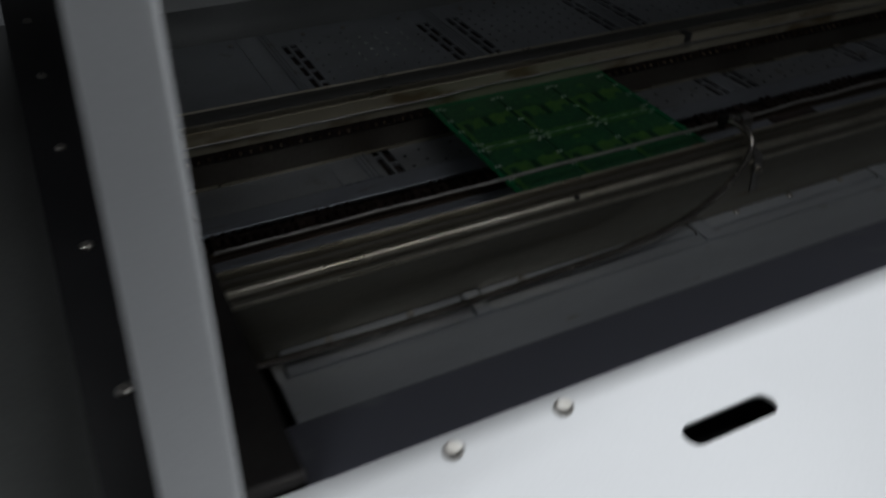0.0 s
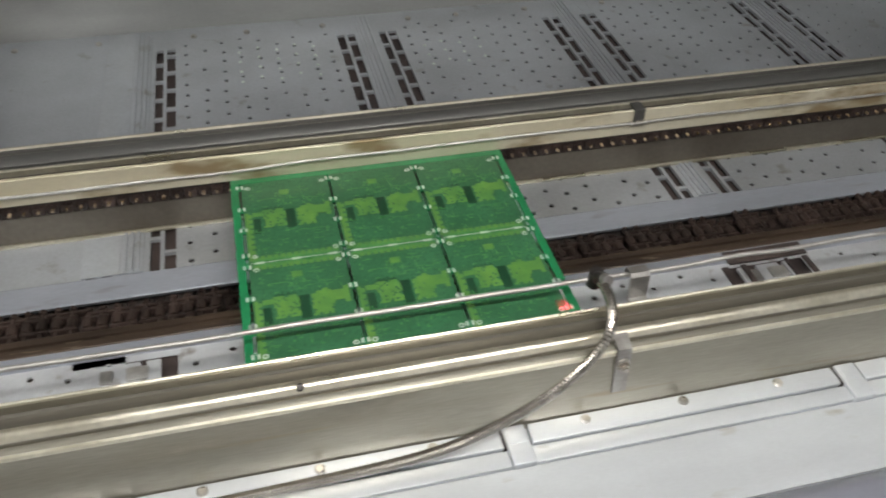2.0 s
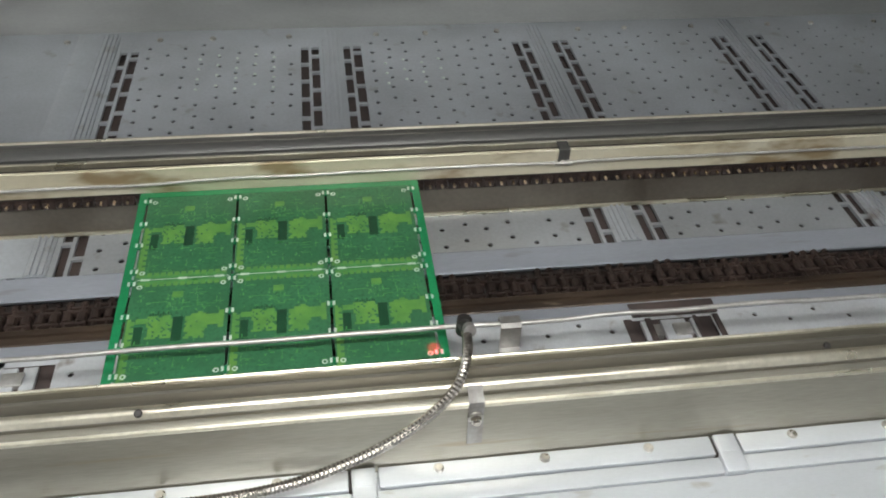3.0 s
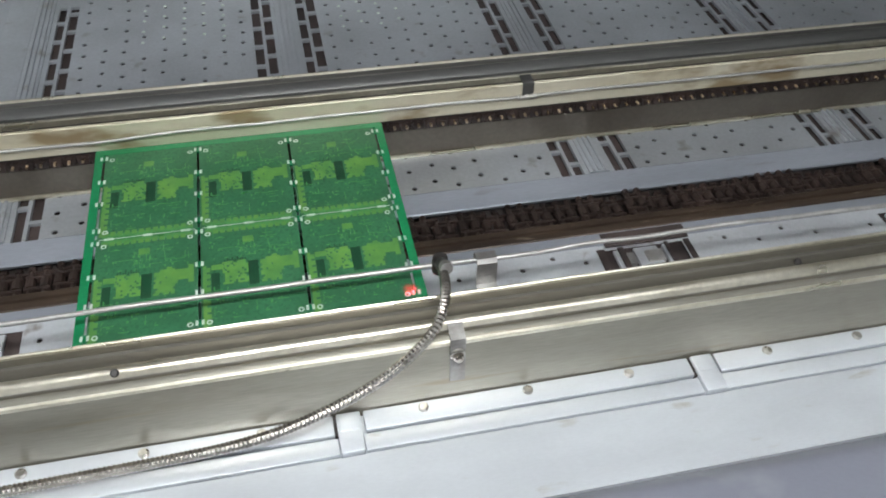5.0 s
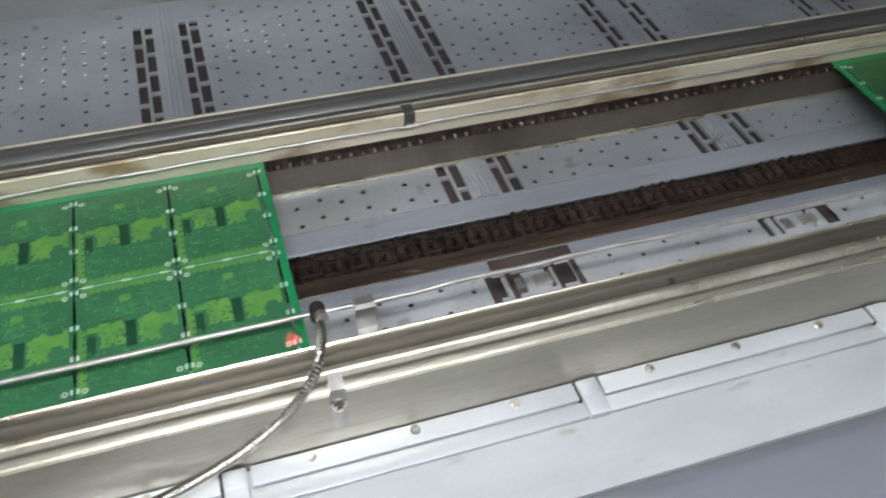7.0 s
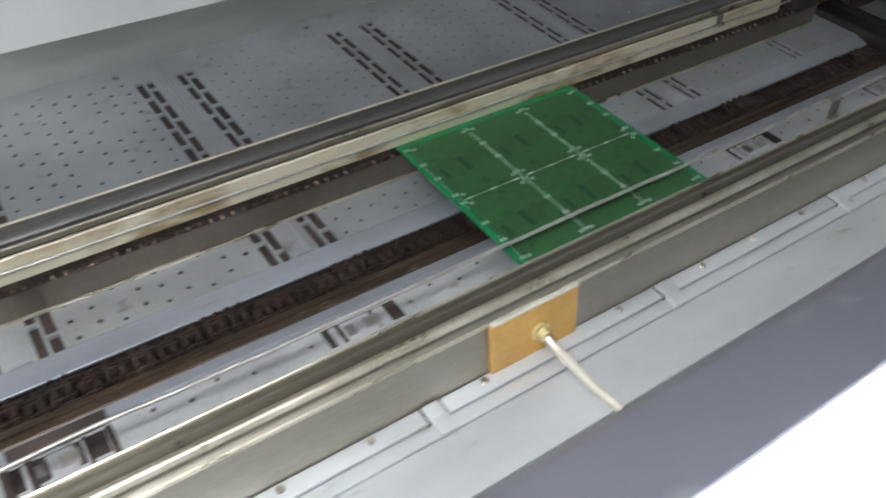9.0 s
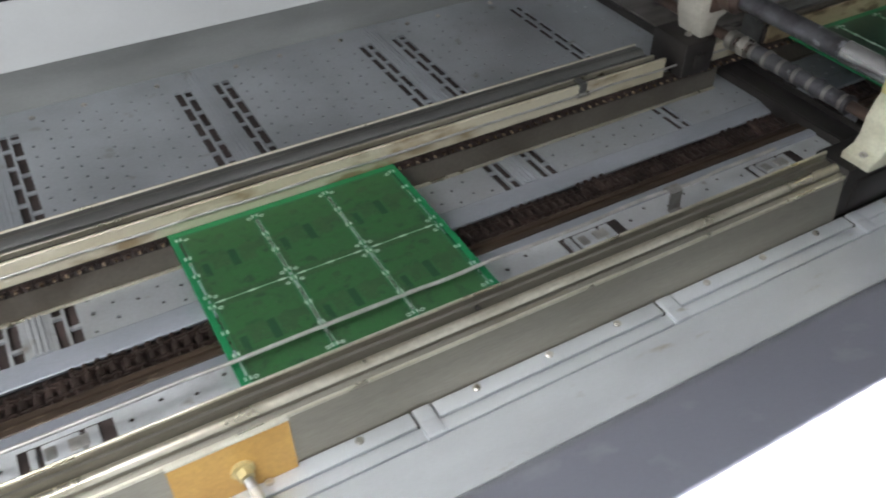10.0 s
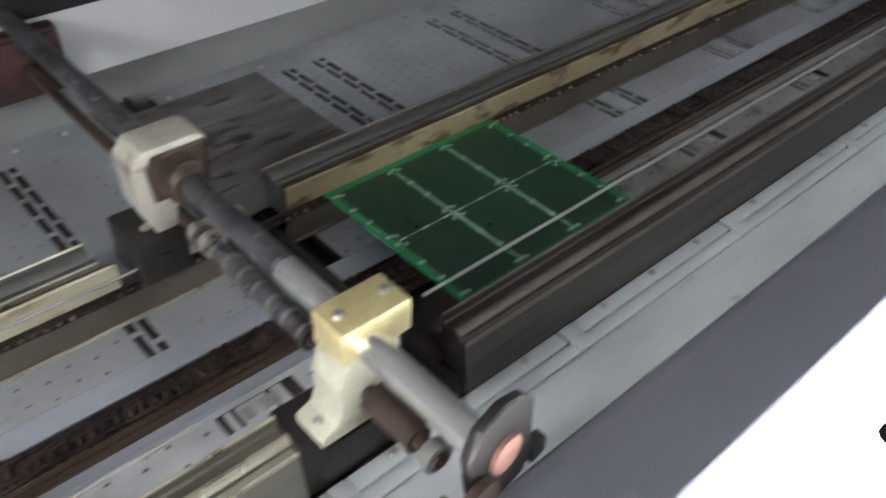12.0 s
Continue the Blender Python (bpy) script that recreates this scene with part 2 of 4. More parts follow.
def add_profile(bm, pts, x0, x1):
    """A closed outline in (y, z), run along x."""
    a = [bm.verts.new((x0, y, z)) for y, z in pts]
    b = [bm.verts.new((x1, y, z)) for y, z in pts]
    n = len(pts)
    for i in range(n):
        bm.faces.new((a[i], a[(i + 1) % n], b[(i + 1) % n], b[i]))
    bm.faces.new(a[::-1])
    bm.faces.new(b)
    bmesh.ops.recalc_face_normals(bm, faces=bm.faces[:])


def add_outline(bm, pts, y0, y1):
    """A closed outline in (x, z), run along y."""
    a = [bm.verts.new((x, y0, z)) for x, z in pts]
    b = [bm.verts.new((x, y1, z)) for x, z in pts]
    n = len(pts)
    for i in range(n):
        bm.faces.new((a[i], a[(i + 1) % n], b[(i + 1) % n], b[i]))
    bm.faces.new(a[::-1])
    bm.faces.new(b)
    bmesh.ops.recalc_face_normals(bm, faces=bm.faces[:])


def smooth_mesh(me, limit=35):
    me.shade_smooth()
    me.set_sharp_from_angle(angle=radians(limit))


def part(name, bm, mat, parent=None, label="", smooth=True):
    me = bpy.data.meshes.new(name)
    bm.to_mesh(me)
    bm.free()
    me.materials.append(mat)
    if smooth:
        smooth_mesh(me)
    ob = new(name, me)
    ob.parent = parent
    if label:
        ob["label"] = label
    return ob


def shared(name, me, parent, loc, rot=(0, 0, 0)):
    ob = new(name, me)
    ob.parent = parent
    ob.location, ob.rotation_euler = loc, rot
    return ob


def mesh_of(bm, name, mat, smooth=True):
    me = bpy.data.meshes.new(name)
    bm.to_mesh(me)
    bm.free()
    me.materials.append(mat)
    if smooth:
        smooth_mesh(me)
    return me


def thing(name, loc, label, category, group="", kind=""):
    ob = new(name)
    ob.location, ob.empty_display_size = loc, 0.02
    return tagged(ob, label, category, group, kind)


def tube_curve(name, pts, r, mat, parent=None, res=6):
    """A round tube along a smooth line, as a mesh."""
    cu = bpy.data.curves.new(name, "CURVE")
    cu.dimensions, cu.bevel_depth, cu.bevel_resolution, cu.resolution_u, cu.use_fill_caps = "3D", r, 3, res, True
    sp = cu.splines.new("NURBS")
    sp.points.add(len(pts) - 1)
    for p, q in zip(sp.points, pts):
        p.co = (*q, 1)
    sp.use_endpoint_u, sp.order_u = True, 3
    tmp = bpy.data.objects.new("tmp", cu)
    me = bpy.data.meshes.new_from_object(tmp)
    bpy.data.objects.remove(tmp)
    me.materials.clear()
    me.materials.append(mat)
    me.shade_smooth()
    me.name = name
    ob = new(name, me)
    ob.parent = parent
    return ob


def screw_mesh(r, h, name="screw_head", mat=None):
    """Button head with a hex socket."""
    bm = bmesh.new()
    add_cyl(bm, (0, 0, 0), (0, 0, h * 0.6), r, 14)
    add_cyl(bm, (0, 0, h * 0.6), (0, 0, h), r, 14, r * 0.7)
    return mesh_of(bm, name, mat or SCREW)


# ---- hall shell ----
X0, X1 = -3.2, 6.0
for name, dims, mat, lab in (
        ("floor", (X0, X1, -3.0, 3.4, -0.95, -0.90), CONCRETE, "plain grey concrete hall floor"),
        ("ceiling", (X0, X1, -3.0, 3.4, 2.70, 2.75), CEIL, "plain white hall ceiling"),
        ("wall_south", (X0, X1, -3.06, -3.0, -0.95, 2.75), HALL, "plain painted hall wall behind the camera"),
        ("wall_north", (X0, X1, 3.4, 3.46, -0.95, 2.75), HALL, "plain painted hall wall behind the oven"),
        ("wall_west", (X0 - 0.06, X0, -3.06, 3.46, -0.95, 2.75), HALL, "plain painted hall end wall"),
        ("wall_east", (X1, X1 + 0.06, -3.06, 3.46, -0.95, 2.75), HALL, "plain painted hall end wall")):
    bm = bmesh.new()
    add_box(bm, *dims)
    tagged(part(name, bm, mat, smooth=False), lab, name.split("_")[0], kind="structure")

# ---- oven bed ----
ZONE = 0.302
XB = 0.042          # middle of a joint between heater zones
XL, XR = -0.508, 3.35
Y_BACK = 0.70

bm = bmesh.new()
add_box(bm, XL - 0.9, XR, -0.26, 0.90, -0.06, -0.028)
tagged(part("oven_base", bm, DARK_FILL), "dark steel base under the heater plates", "oven base", kind="structure")


def perforated(x0, x1, y0, y1, px, py, r, z=0.0, deep=0.0016, skip=0.12):
    """A sheet of cells, each with one real hole, staggered from column to column."""
    nx, ny = max(1, round((x1 - x0) / px)), max(1, round((y1 - y0) / py))
    dx, dy = (x1 - x0) / nx, (y1 - y0) / ny
    verts, faces = [], []
    rng = random.Random(int(x0 * 1000) + 7)
    for i in range(nx):
        for j in range(ny):
            a, b = x0 + i * dx, y0 + j * dy
            k = len(verts)
            cx = a + dx * (0.5 + rng.uniform(-0.06, 0.06))
            cy = b + dy * (0.5 + (0.17 if i % 2 else -0.17) + rng.uniform(-0.05, 0.05))
            verts += [(a, b, z), (a + dx, b, z), (a + dx, b + dy, z), (a, b + dy, z)]
            if rng.random() < skip:
                faces.append((k, k + 1, k + 2, k + 3))
                continue
            for h in (z, z - deep):
                verts += [(cx + r * math.cos(radians(-112.5 + 45 * q)), cy + r * math.sin(radians(-112.5 + 45 * q)), h) for q in range(8)]
            o = k + 4
            for s in range(4):
                c0, c1, q0, q1 = k + s, k + (s + 1) % 4, o + 2 * s, o + 2 * s + 1
                faces.append((c0, c1, q1, q0))
                faces.append((c1, o + (2 * s + 2) % 8, q1))
            for q in range(8):
                faces.append((o + q, o + (q + 1) % 8, o + 8 + (q + 1) % 8, o + 8 + q))
    return verts, faces


def sheet(name, verts, faces, mat, parent, label=""):
    me = bpy.data.meshes.new(name)
    me.from_pydata(verts, [], faces)
    me.materials.append(mat)
    ob = new(name, me)
    ob.parent = parent
    if label:
        ob["label"] = label
    return ob


def weld(ob):
    bm = bmesh.new()
    bm.from_mesh(ob.data)
    bmesh.ops.remove_doubles(bm, verts=bm.verts[:], dist=1e-5)
    bmesh.ops.recalc_face_normals(bm, faces=bm.faces[:])
    if sum(f.normal.z for f in bm.faces if abs(f.normal.z) > 0.9) < 0:
        bmesh.ops.reverse_faces(bm, faces=bm.faces[:])
    bm.to_mesh(ob.data)
    bm.free()
    return ob


BED_SCREW = screw_mesh(0.0042, 0.003)


def slotted_strip(parent, x, y0, y1, single=False):
    """The joint between two zones: four rows of staggered slots and a ribbed middle, built from bars."""
    bm = bmesh.new()
    bars = ((-0.044, -0.042), (-0.0312, -0.0274), (-0.0169, -0.0115), (0.0115, 0.0170), (0.0268, 0.0306), (0.0419, 0.0440))
    if single:
        bars = bars[:2] + ((-0.0169, 0.0440),)
    for a, b in bars:
        add_box(bm, x + a, x + b, y0, y1, -0.004, 0)
    cols = ((-0.042, -0.0312, 0.0), (-0.0274, -0.0169, 0.5), (0.0170, 0.0268, 0.15), (0.0306, 0.0419, 0.65))
    pitch, far = 0.0445, y1 - 0.036
    if single:
        cols = cols[:2]
    for a, b, ph in cols:
        add_box(bm, x + a, x + b, far, y1, -0.004, -0.0002)
        y = far - pitch * (1 - ph * 0.98)
        while y > y0 + 0.006:
            add_box(bm, x + a, x + b, y - 0.0022, y + 0.0022, -0.004, -0.0002)
            y -= pitch
    add_box(bm, x - 0.044, x + 0.044, y1, 0.722, -0.004, -0.0001)
    part("slotted_strip", bm, STEEL, parent, smooth=False)
    if not single:
        ribbed_cover(parent, x, y0, y1)
    # dark brown floor set close under the slots
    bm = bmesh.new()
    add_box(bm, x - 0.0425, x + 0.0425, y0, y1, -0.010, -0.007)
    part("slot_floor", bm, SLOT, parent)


def ribbed_cover(parent, x, y0, y1):
    bm = bmesh.new()
    add_box(bm, x - 0.0113, x + 0.0113, y0 + 0.001, y1 + 0.008, -0.004, 0.0012)
    for k in (-0.0075, -0.0015, 0.0045):
        add_box(bm, x + k, x + k + 0.0035, y0 + 0.002, y1 + 0.012, 0.0005, 0.0034, 0.0008)
    part("ribbed_cover", bm, STEEL, parent)


def heater_plate(x0, x1, joint=True, plain=False, single=False):
    """One heater zone behind the return chain: perforated sheet, bent front lip, slotted joint at its far end."""
    t = thing("heater_plate", ((x0 + x1) / 2, 0.45, -0.012), "grey perforated zinc-plated heater plate with slotted joint strip", "heater plate", "heater plates of the oven bed")
    inv = Matrix.Translation(t.location).inverted()
    obs = []
    a, b = x0 + (0.044 if not plain else 0.0), x1 - 0.044
    v, f = perforated(a, b, 0.2214, Y_BACK - 0.012, 0.0248, 0.0262, 0.0031 if x0 < 0.5 else 0.0024, skip=1.0 if plain else 0.12)
    n = len(v)
    v += [(a, Y_BACK - 0.012, 0), (b, Y_BACK - 0.012, 0), (b, 0.722, 0), (a, 0.722, 0)]
    f.append((n, n + 1, n + 2, n + 3))
    weld(sheet("perforated_sheet", v, f, STEEL, t))
    # dark sheet close under the holes, painting the shade inside them
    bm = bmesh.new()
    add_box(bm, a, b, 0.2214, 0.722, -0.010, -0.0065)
    part("underlay", bm, DARK_FILL, t)
    bm = bmesh.new()
    add_profile(bm, [(0.2213, -0.0002), (0.2213, -0.006), (0.1990, -0.0125), (0.1965, -0.0070), (0.1975, -0.0058)], x0, x1)
    part("front_lip", bm, LEDGE, t)
    if joint:
        slotted_strip(t, x1, 0.2214, Y_BACK, single=single)
        if plain:
            bm = bmesh.new()
            add_box(bm, x1 - 0.045, x1 - 0.010, 0.2216, 0.718, 0.0002, 0.0016, 0.0004)
            part("cover_strip", bm, STEEL, t)
    for x in (a + 0.022, b - 0.014, b - 0.12):
        shared("screw", BED_SCREW, t, (x, 0.695, 0.0002))
    for ob in t.children:
        ob.matrix_parent_inverse = inv
    return t


ends = [XL - 0.003] + [XB + ZONE * k for k in range(-1, 5)] + [1.540]
for a, b in zip(ends, ends[1:]):
    heater_plate(a, b, plain=a < -0.5, single=b == 1.540)
heater_plate(ends[-1], 1.70, joint=False)
far_ends = [1.70, 1.985, 2.29, 2.59, 2.89, 3.19]
for a, b in zip(far_ends, far_ends[1:]):
    heater_plate(a, b)

# sloping baffle that closes the bed at the entry end
bm = bmesh.new()
add_outline(bm, [(-0.509, 0.000), (-0.509, 0.085), (-0.504, 0.085), (-0.484, 0.0035), (-0.484, 0.0003)], 0.3385, 0.7210)
tagged(part("end_baffle", bm, BAFFLE), "brown heat-stained sloping baffle at the entry end", "baffle", "baffles at the entry end")
bm = bmesh.new()
add_outline(bm, [(-0.509, 0.000), (-0.509, 0.030), (-0.504, 0.030), (-0.484, 0.0035), (-0.484, 0.0003)], 0.2216, 0.2780)
tagged(part("end_baffle", bm, BAFFLE), "brown heat-stained sloping baffle at the entry end", "baffle", "baffles at the entry end")

# glints of light at the holes, painted as bright discs in two fields of the back plates
rivets = thing("rivet_field", (0.0, 0.60, 0.0), "bright discs painting the glints at the heater plate holes", "rivets", kind="stuff")
bm = bmesh.new()
for x0, n, m in ((-0.135, 5, 4), (0.115, 4, 3)):
    for i in range(n):
        for j in range(m):
            x, y = x0 + 0.0248 * i, 0.560 + 0.0262 * j + (0.009 if i % 2 else 0.0)
            add_cyl(bm, (x, y, 0.0), (x, y, 0.0012), 0.0024, 10, 0.0016)
part("rivet_heads", bm, TINNED, rivets)["kind"] = "stuff"
for ob in rivets.children:
    ob.matrix_parent_inverse = Matrix.Translation(rivets.location).inverted()

# front heater strips between the return chain and the front rail


def front_strip(x0, x1, openings=True, framed=False, zinc=STRIP, ledge=LEDGE):
    t = thing("heater_strip", ((x0 + x1) / 2, 0.07, -0.008), "narrow galvanised heater strip with holes and a window", "heater strip", "heater strips beside the front rail")
    inv = Matrix.Translation(t.location).inverted()
    w0, w1 = (x0 - 0.043, x0 + 0.043) if openings else (x0, x0)
    v, f = perforated(w1, x1 - (0.043 if openings else 0), 0.030, 0.116, 0.030, 0.0287, 0.0028)
    if openings:
        n = len(v)
        v += [(w0, 0.030, 0), (w1, 0.030, 0), (w1, 0.082, 0), (w0, 0.082, 0), (w0, 0.1085, 0), (w1, 0.1085, 0), (w1, 0.116, 0), (w0, 0.116, 0)]
        f += [(n, n + 1, n + 2, n + 3), (n + 4, n + 5, n + 6, n + 7)]
    weld(sheet("holed_sheet", v, f, zinc, t))
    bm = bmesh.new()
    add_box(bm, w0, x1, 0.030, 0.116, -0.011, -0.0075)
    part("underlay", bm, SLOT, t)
    bm = bmesh.new()
    add_profile(bm, [(0.1162, 0.0), (0.118, 0.003), (0.1295, 0.003), (0.1312, 0.0015), (0.1312, -0.012), (0.1162, -0.012)], x0, x1)
    part("raised_lip", bm, ledge, t)
    if openings:
        bars = ((-0.028, -0.021), (-0.008, 0.016), (0.022, 0.027)) if framed else ((-0.034, -0.027), (-0.022, 0.012), (0.017, 0.029))
        for a, b in bars:
            bm = bmesh.new()
            add_box(bm, x0 + a, x0 + b, 0.082, 0.108, -0.004, -0.0003, 0.0006)
            part("window_bar", bm, zinc, t)
        for a, b in ((-0.020, -0.010), (0.001, 0.019)):
            bm = bmesh.new()
            add_box(bm, x0 + a, x0 + b, 0.087, 0.1015, -0.006, 0.0018, 0.001)
            part("contact_block", bm, CLIP if a < 0 else TUBE, t)
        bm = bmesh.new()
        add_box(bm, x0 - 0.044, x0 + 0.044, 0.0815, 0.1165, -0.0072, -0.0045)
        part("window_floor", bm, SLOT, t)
        if framed:
            bm = bmesh.new()
            add_box(bm, x0 - 0.036, x0 + 0.050, 0.1095, 0.1275, 0.0031, 0.0044, 0.0005)
            part("dark_bar", bm, SLOT, t, "dark brown bar over the window")
            for a, b in ((-0.045, -0.037), (-0.024, -0.018), (0.024, 0.028), (0.044, 0.050)):
                bm = bmesh.new()
                add_box(bm, x0 + a, x0 + b, 0.066, 0.1093, 0.0004, 0.0022, 0.0006)
                part("frame_leg", bm, SLOT, t)
    for ob in t.children:
        ob.matrix_parent_inverse = inv
    return t


bounds = [XB + ZONE * k for k in range(-1, 6)]
front_strip(XL, bounds[0], openings=False)
for k, (a, b) in enumerate(zip(bounds, bounds[1:])):
    front_strip(a, b, framed=k == 2)
front_strip(bounds[-1], 1.74)
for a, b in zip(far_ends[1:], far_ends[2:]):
    front_strip(a, b, zinc=DARK_STRIP, ledge=DARK_STRIP)["label"] = "darker narrow heater strip with holes and a window"

# ---- return chain in its trough ----
chain = thing("return_chain", (1.4, 0.175, -0.02), "oily dark brown return chain lying in a dark trough", "chain")
inv = Matrix.Translation(chain.location).inverted()
bm = bmesh.new()
add_profile(bm, [(0.1535, -0.004), (0.1540, -0.018), (0.206, -0.020), (0.206, -0.024), (0.144, -0.024), (0.144, -0.002)], XL, XR)
part("trough", bm, DARK_FILL, chain)
bm = bmesh.new()
add_profile(bm, [(0.1314, -0.008), (0.1314, 0.0005), (0.1330, 0.0020), (0.1405, 0.0012), (0.1412, -0.0012), (0.1440, -0.0012), (0.1447, 0.0014), (0.1515, 0.0010), (0.1530, -0.0004), (0.1530, -0.008)], XL, XR)
part("guide_edge", bm, BROWN, chain)
bm = bmesh.new()
P = 0.0254
for y, top in ((0.1605, -0.0010), (0.1672, 0.0004), (0.1818, 0.0004), (0.1885, -0.0010)):
    s0 = -P * 0.45 if 0.165 < y < 0.185 else -P * 0.20
    add_box(bm, s0, s0 + P * 0.94, y - 0.0017, y + 0.0017, -0.0085, top, 0.0014)
for x in (-P / 4, P / 4):
    add_cyl(bm, (x, 0.1572, -0.0030), (x, 0.1920, -0.0030), 0.0026, 8)
    add_cyl(bm, (x, 0.1692, -0.0040), (x, 0.1798, -0.0040), 0.0052, 10)
    add_cyl(bm, (x, 0.1905, -0.0026), (x, 0.1945, -0.0026), 0.0036, 8)
LINK = mesh_of(bm, "link", CHAIN)
bm = bmesh.new()
add_cyl(bm, (0, 0.1548, -0.0034), (0, 0.1572, -0.0034), 0.0023, 8, 0.0026)
LINK_PIN = mesh_of(bm, "pin_head", PIN)
rng = random.Random(9)
n = int((XR - XL) / P)
for i in range(n):
    lift = rng.uniform(-0.0012, 0.0008)
    shared("link", LINK, chain, (XL + (i + 0.5) * P, rng.uniform(-0.0008, 0.0008), -0.0075 + lift), (rng.uniform(-0.02, 0.02), 0, 0))
    if i % 2 == 0 and rng.random() < 0.7:
        shared("pin_head", LINK_PIN, chain, (XL + (i + 0.25) * P, 0, -0.0075 + lift))
for ob in chain.children:
    ob.matrix_parent_inverse = inv

# ---- conveyor rails ----


def front_rail(x0, x1, mats, label):
    t = thing("conveyor_rail", ((x0 + x1) / 2, 0.0, 0.0), label, "rail", "conveyor rails")
    inv = Matrix.Translation(t.location).inverted()
    bm = bmesh.new()
    add_profile(bm, [(0.0165, 0.0755), (0.0165, 0.052), (0.024, 0.050), (0.024, 0.034), (0.012, 0.030), (0.012, -0.006), (-0.0255, -0.006),
                     (-0.0176, 0.0595), (-0.0165, 0.0605), (-0.0105, 0.0622), (-0.0098, 0.0606), (-0.0088, 0.0606), (-0.0080, 0.0636),
                     (-0.0058, 0.0668), (-0.0030, 0.0684), (-0.0008, 0.0686), (0.0012, 0.0674), (0.0075, 0.0652), (0.0125, 0.0655), (0.0142, 0.0675), (0.0148, 0.0742)], x0, x1)
    part("extrusion", bm, mats[0], t)
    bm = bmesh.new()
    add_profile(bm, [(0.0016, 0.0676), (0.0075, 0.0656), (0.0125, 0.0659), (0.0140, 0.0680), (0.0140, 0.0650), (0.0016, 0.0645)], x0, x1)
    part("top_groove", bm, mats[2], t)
    # brighter bead: the highlight along the crest is put into its colour
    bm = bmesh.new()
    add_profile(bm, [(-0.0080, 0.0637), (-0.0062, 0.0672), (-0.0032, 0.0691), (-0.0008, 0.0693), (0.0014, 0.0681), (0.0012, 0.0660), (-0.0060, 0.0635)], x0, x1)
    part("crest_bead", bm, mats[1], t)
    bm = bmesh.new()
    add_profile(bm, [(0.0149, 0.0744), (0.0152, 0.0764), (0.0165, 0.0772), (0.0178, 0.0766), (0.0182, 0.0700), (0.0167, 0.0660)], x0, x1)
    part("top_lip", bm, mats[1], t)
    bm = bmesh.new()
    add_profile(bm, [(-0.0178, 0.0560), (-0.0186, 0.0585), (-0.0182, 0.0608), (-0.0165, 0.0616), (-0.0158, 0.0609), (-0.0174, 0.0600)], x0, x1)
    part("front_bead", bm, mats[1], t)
    bm = bmesh.new()
    add_profile(bm, [(0.0245, 0.047), (0.034, 0.047), (0.034, 0.0415), (0.0245, 0.0405)], x0, x1)
    part("board_ledge", bm, CHAIN, t)
    for ob in t.children:
        ob.matrix_parent_inverse = inv
    return t


def back_rail(x0, x1, xc, mats, label):
    t = thing("conveyor_rail", ((x0 + x1) / 2, 0.31, 0.0), label, "rail", "conveyor rails")
    inv = Matrix.Translation(t.location).inverted()
    bm = bmesh.new()
    add_profile(bm, [(0.2975, 0.0785), (0.2985, 0.0775), (0.3060, 0.0735), (0.3135, 0.0735), (0.3180, 0.0775), (0.3240, 0.0790), (0.3290, 0.0765),
                     (0.3345, 0.0770), (0.3360, 0.0780), (0.3368, 0.0760), (0.3368, 0.030), (0.2975, 0.030)], x0, x1 - 0.012)
    part("grooved_top", bm, DARK_RAIL, t)
    bm = bmesh.new()
    add_profile(bm, [(0.3352, 0.0776), (0.3362, 0.0796), (0.3376, 0.0796), (0.3382, 0.0780), (0.3372, 0.0745)], x0, x1 - 0.012)
    part("outer_bead", bm, mats[1], t)
    bm = bmesh.new()
    add_profile(bm, [(0.2950, 0.0740), (0.2950, 0.0800), (0.2962, 0.0808), (0.2984, 0.0806), (0.2992, 0.0790), (0.2975, 0.0740)], x0, x1 - 0.012)
    part("inner_bead", bm, mats[1], t)
    # dark strip put in for the shade between bead and inner face
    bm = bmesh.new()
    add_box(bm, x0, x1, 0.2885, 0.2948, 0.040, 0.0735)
    part("shadow_gap", bm, DARK_FILL, t)
    bm = bmesh.new()
    add_profile(bm, [(0.2880, 0.0775), (0.2845, 0.0785), (0.2832, 0.0775), (0.2832, 0.0490), (0.2880, 0.0480)], x0, x1)
    part("inner_face", bm, mats[0], t)
    bm = bmesh.new()
    add_profile(bm, [(0.2880, 0.0479), (0.2940, 0.0479), (0.2940, 0.000), (0.2832, 0.000), (0.2832, 0.0345), (0.2880, 0.0350)], x0, xc)
    part("lower_web", bm, TAUPE, t)
    bm = bmesh.new()
    add_profile(bm, [(0.2830, 0.0008), (0.2830, 0.0036), (0.2812, 0.0040), (0.2796, 0.0032), (0.2796, 0.0008)], x0, xc)
    part("foot_bead", bm, mats[1], t)
    for ob in t.children:
        ob.matrix_parent_inverse = inv
    return t


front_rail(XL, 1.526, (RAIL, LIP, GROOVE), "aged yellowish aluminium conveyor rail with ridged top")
front_rail(1.715, XR, (BURNT_RAIL, BURNT_LIP, BURNT_RAIL), "heat-darkened brown conveyor rail with ridged top")
back_rail(XL, 1.510, 1.62, (CREAM, LIP), "conveyor rail with dark grooved top and yellowed inner face")
back_rail(1.715, XR, XR, (TAN, BURNT_LIP), "conveyor rail with dark grooved top and tan stained face")

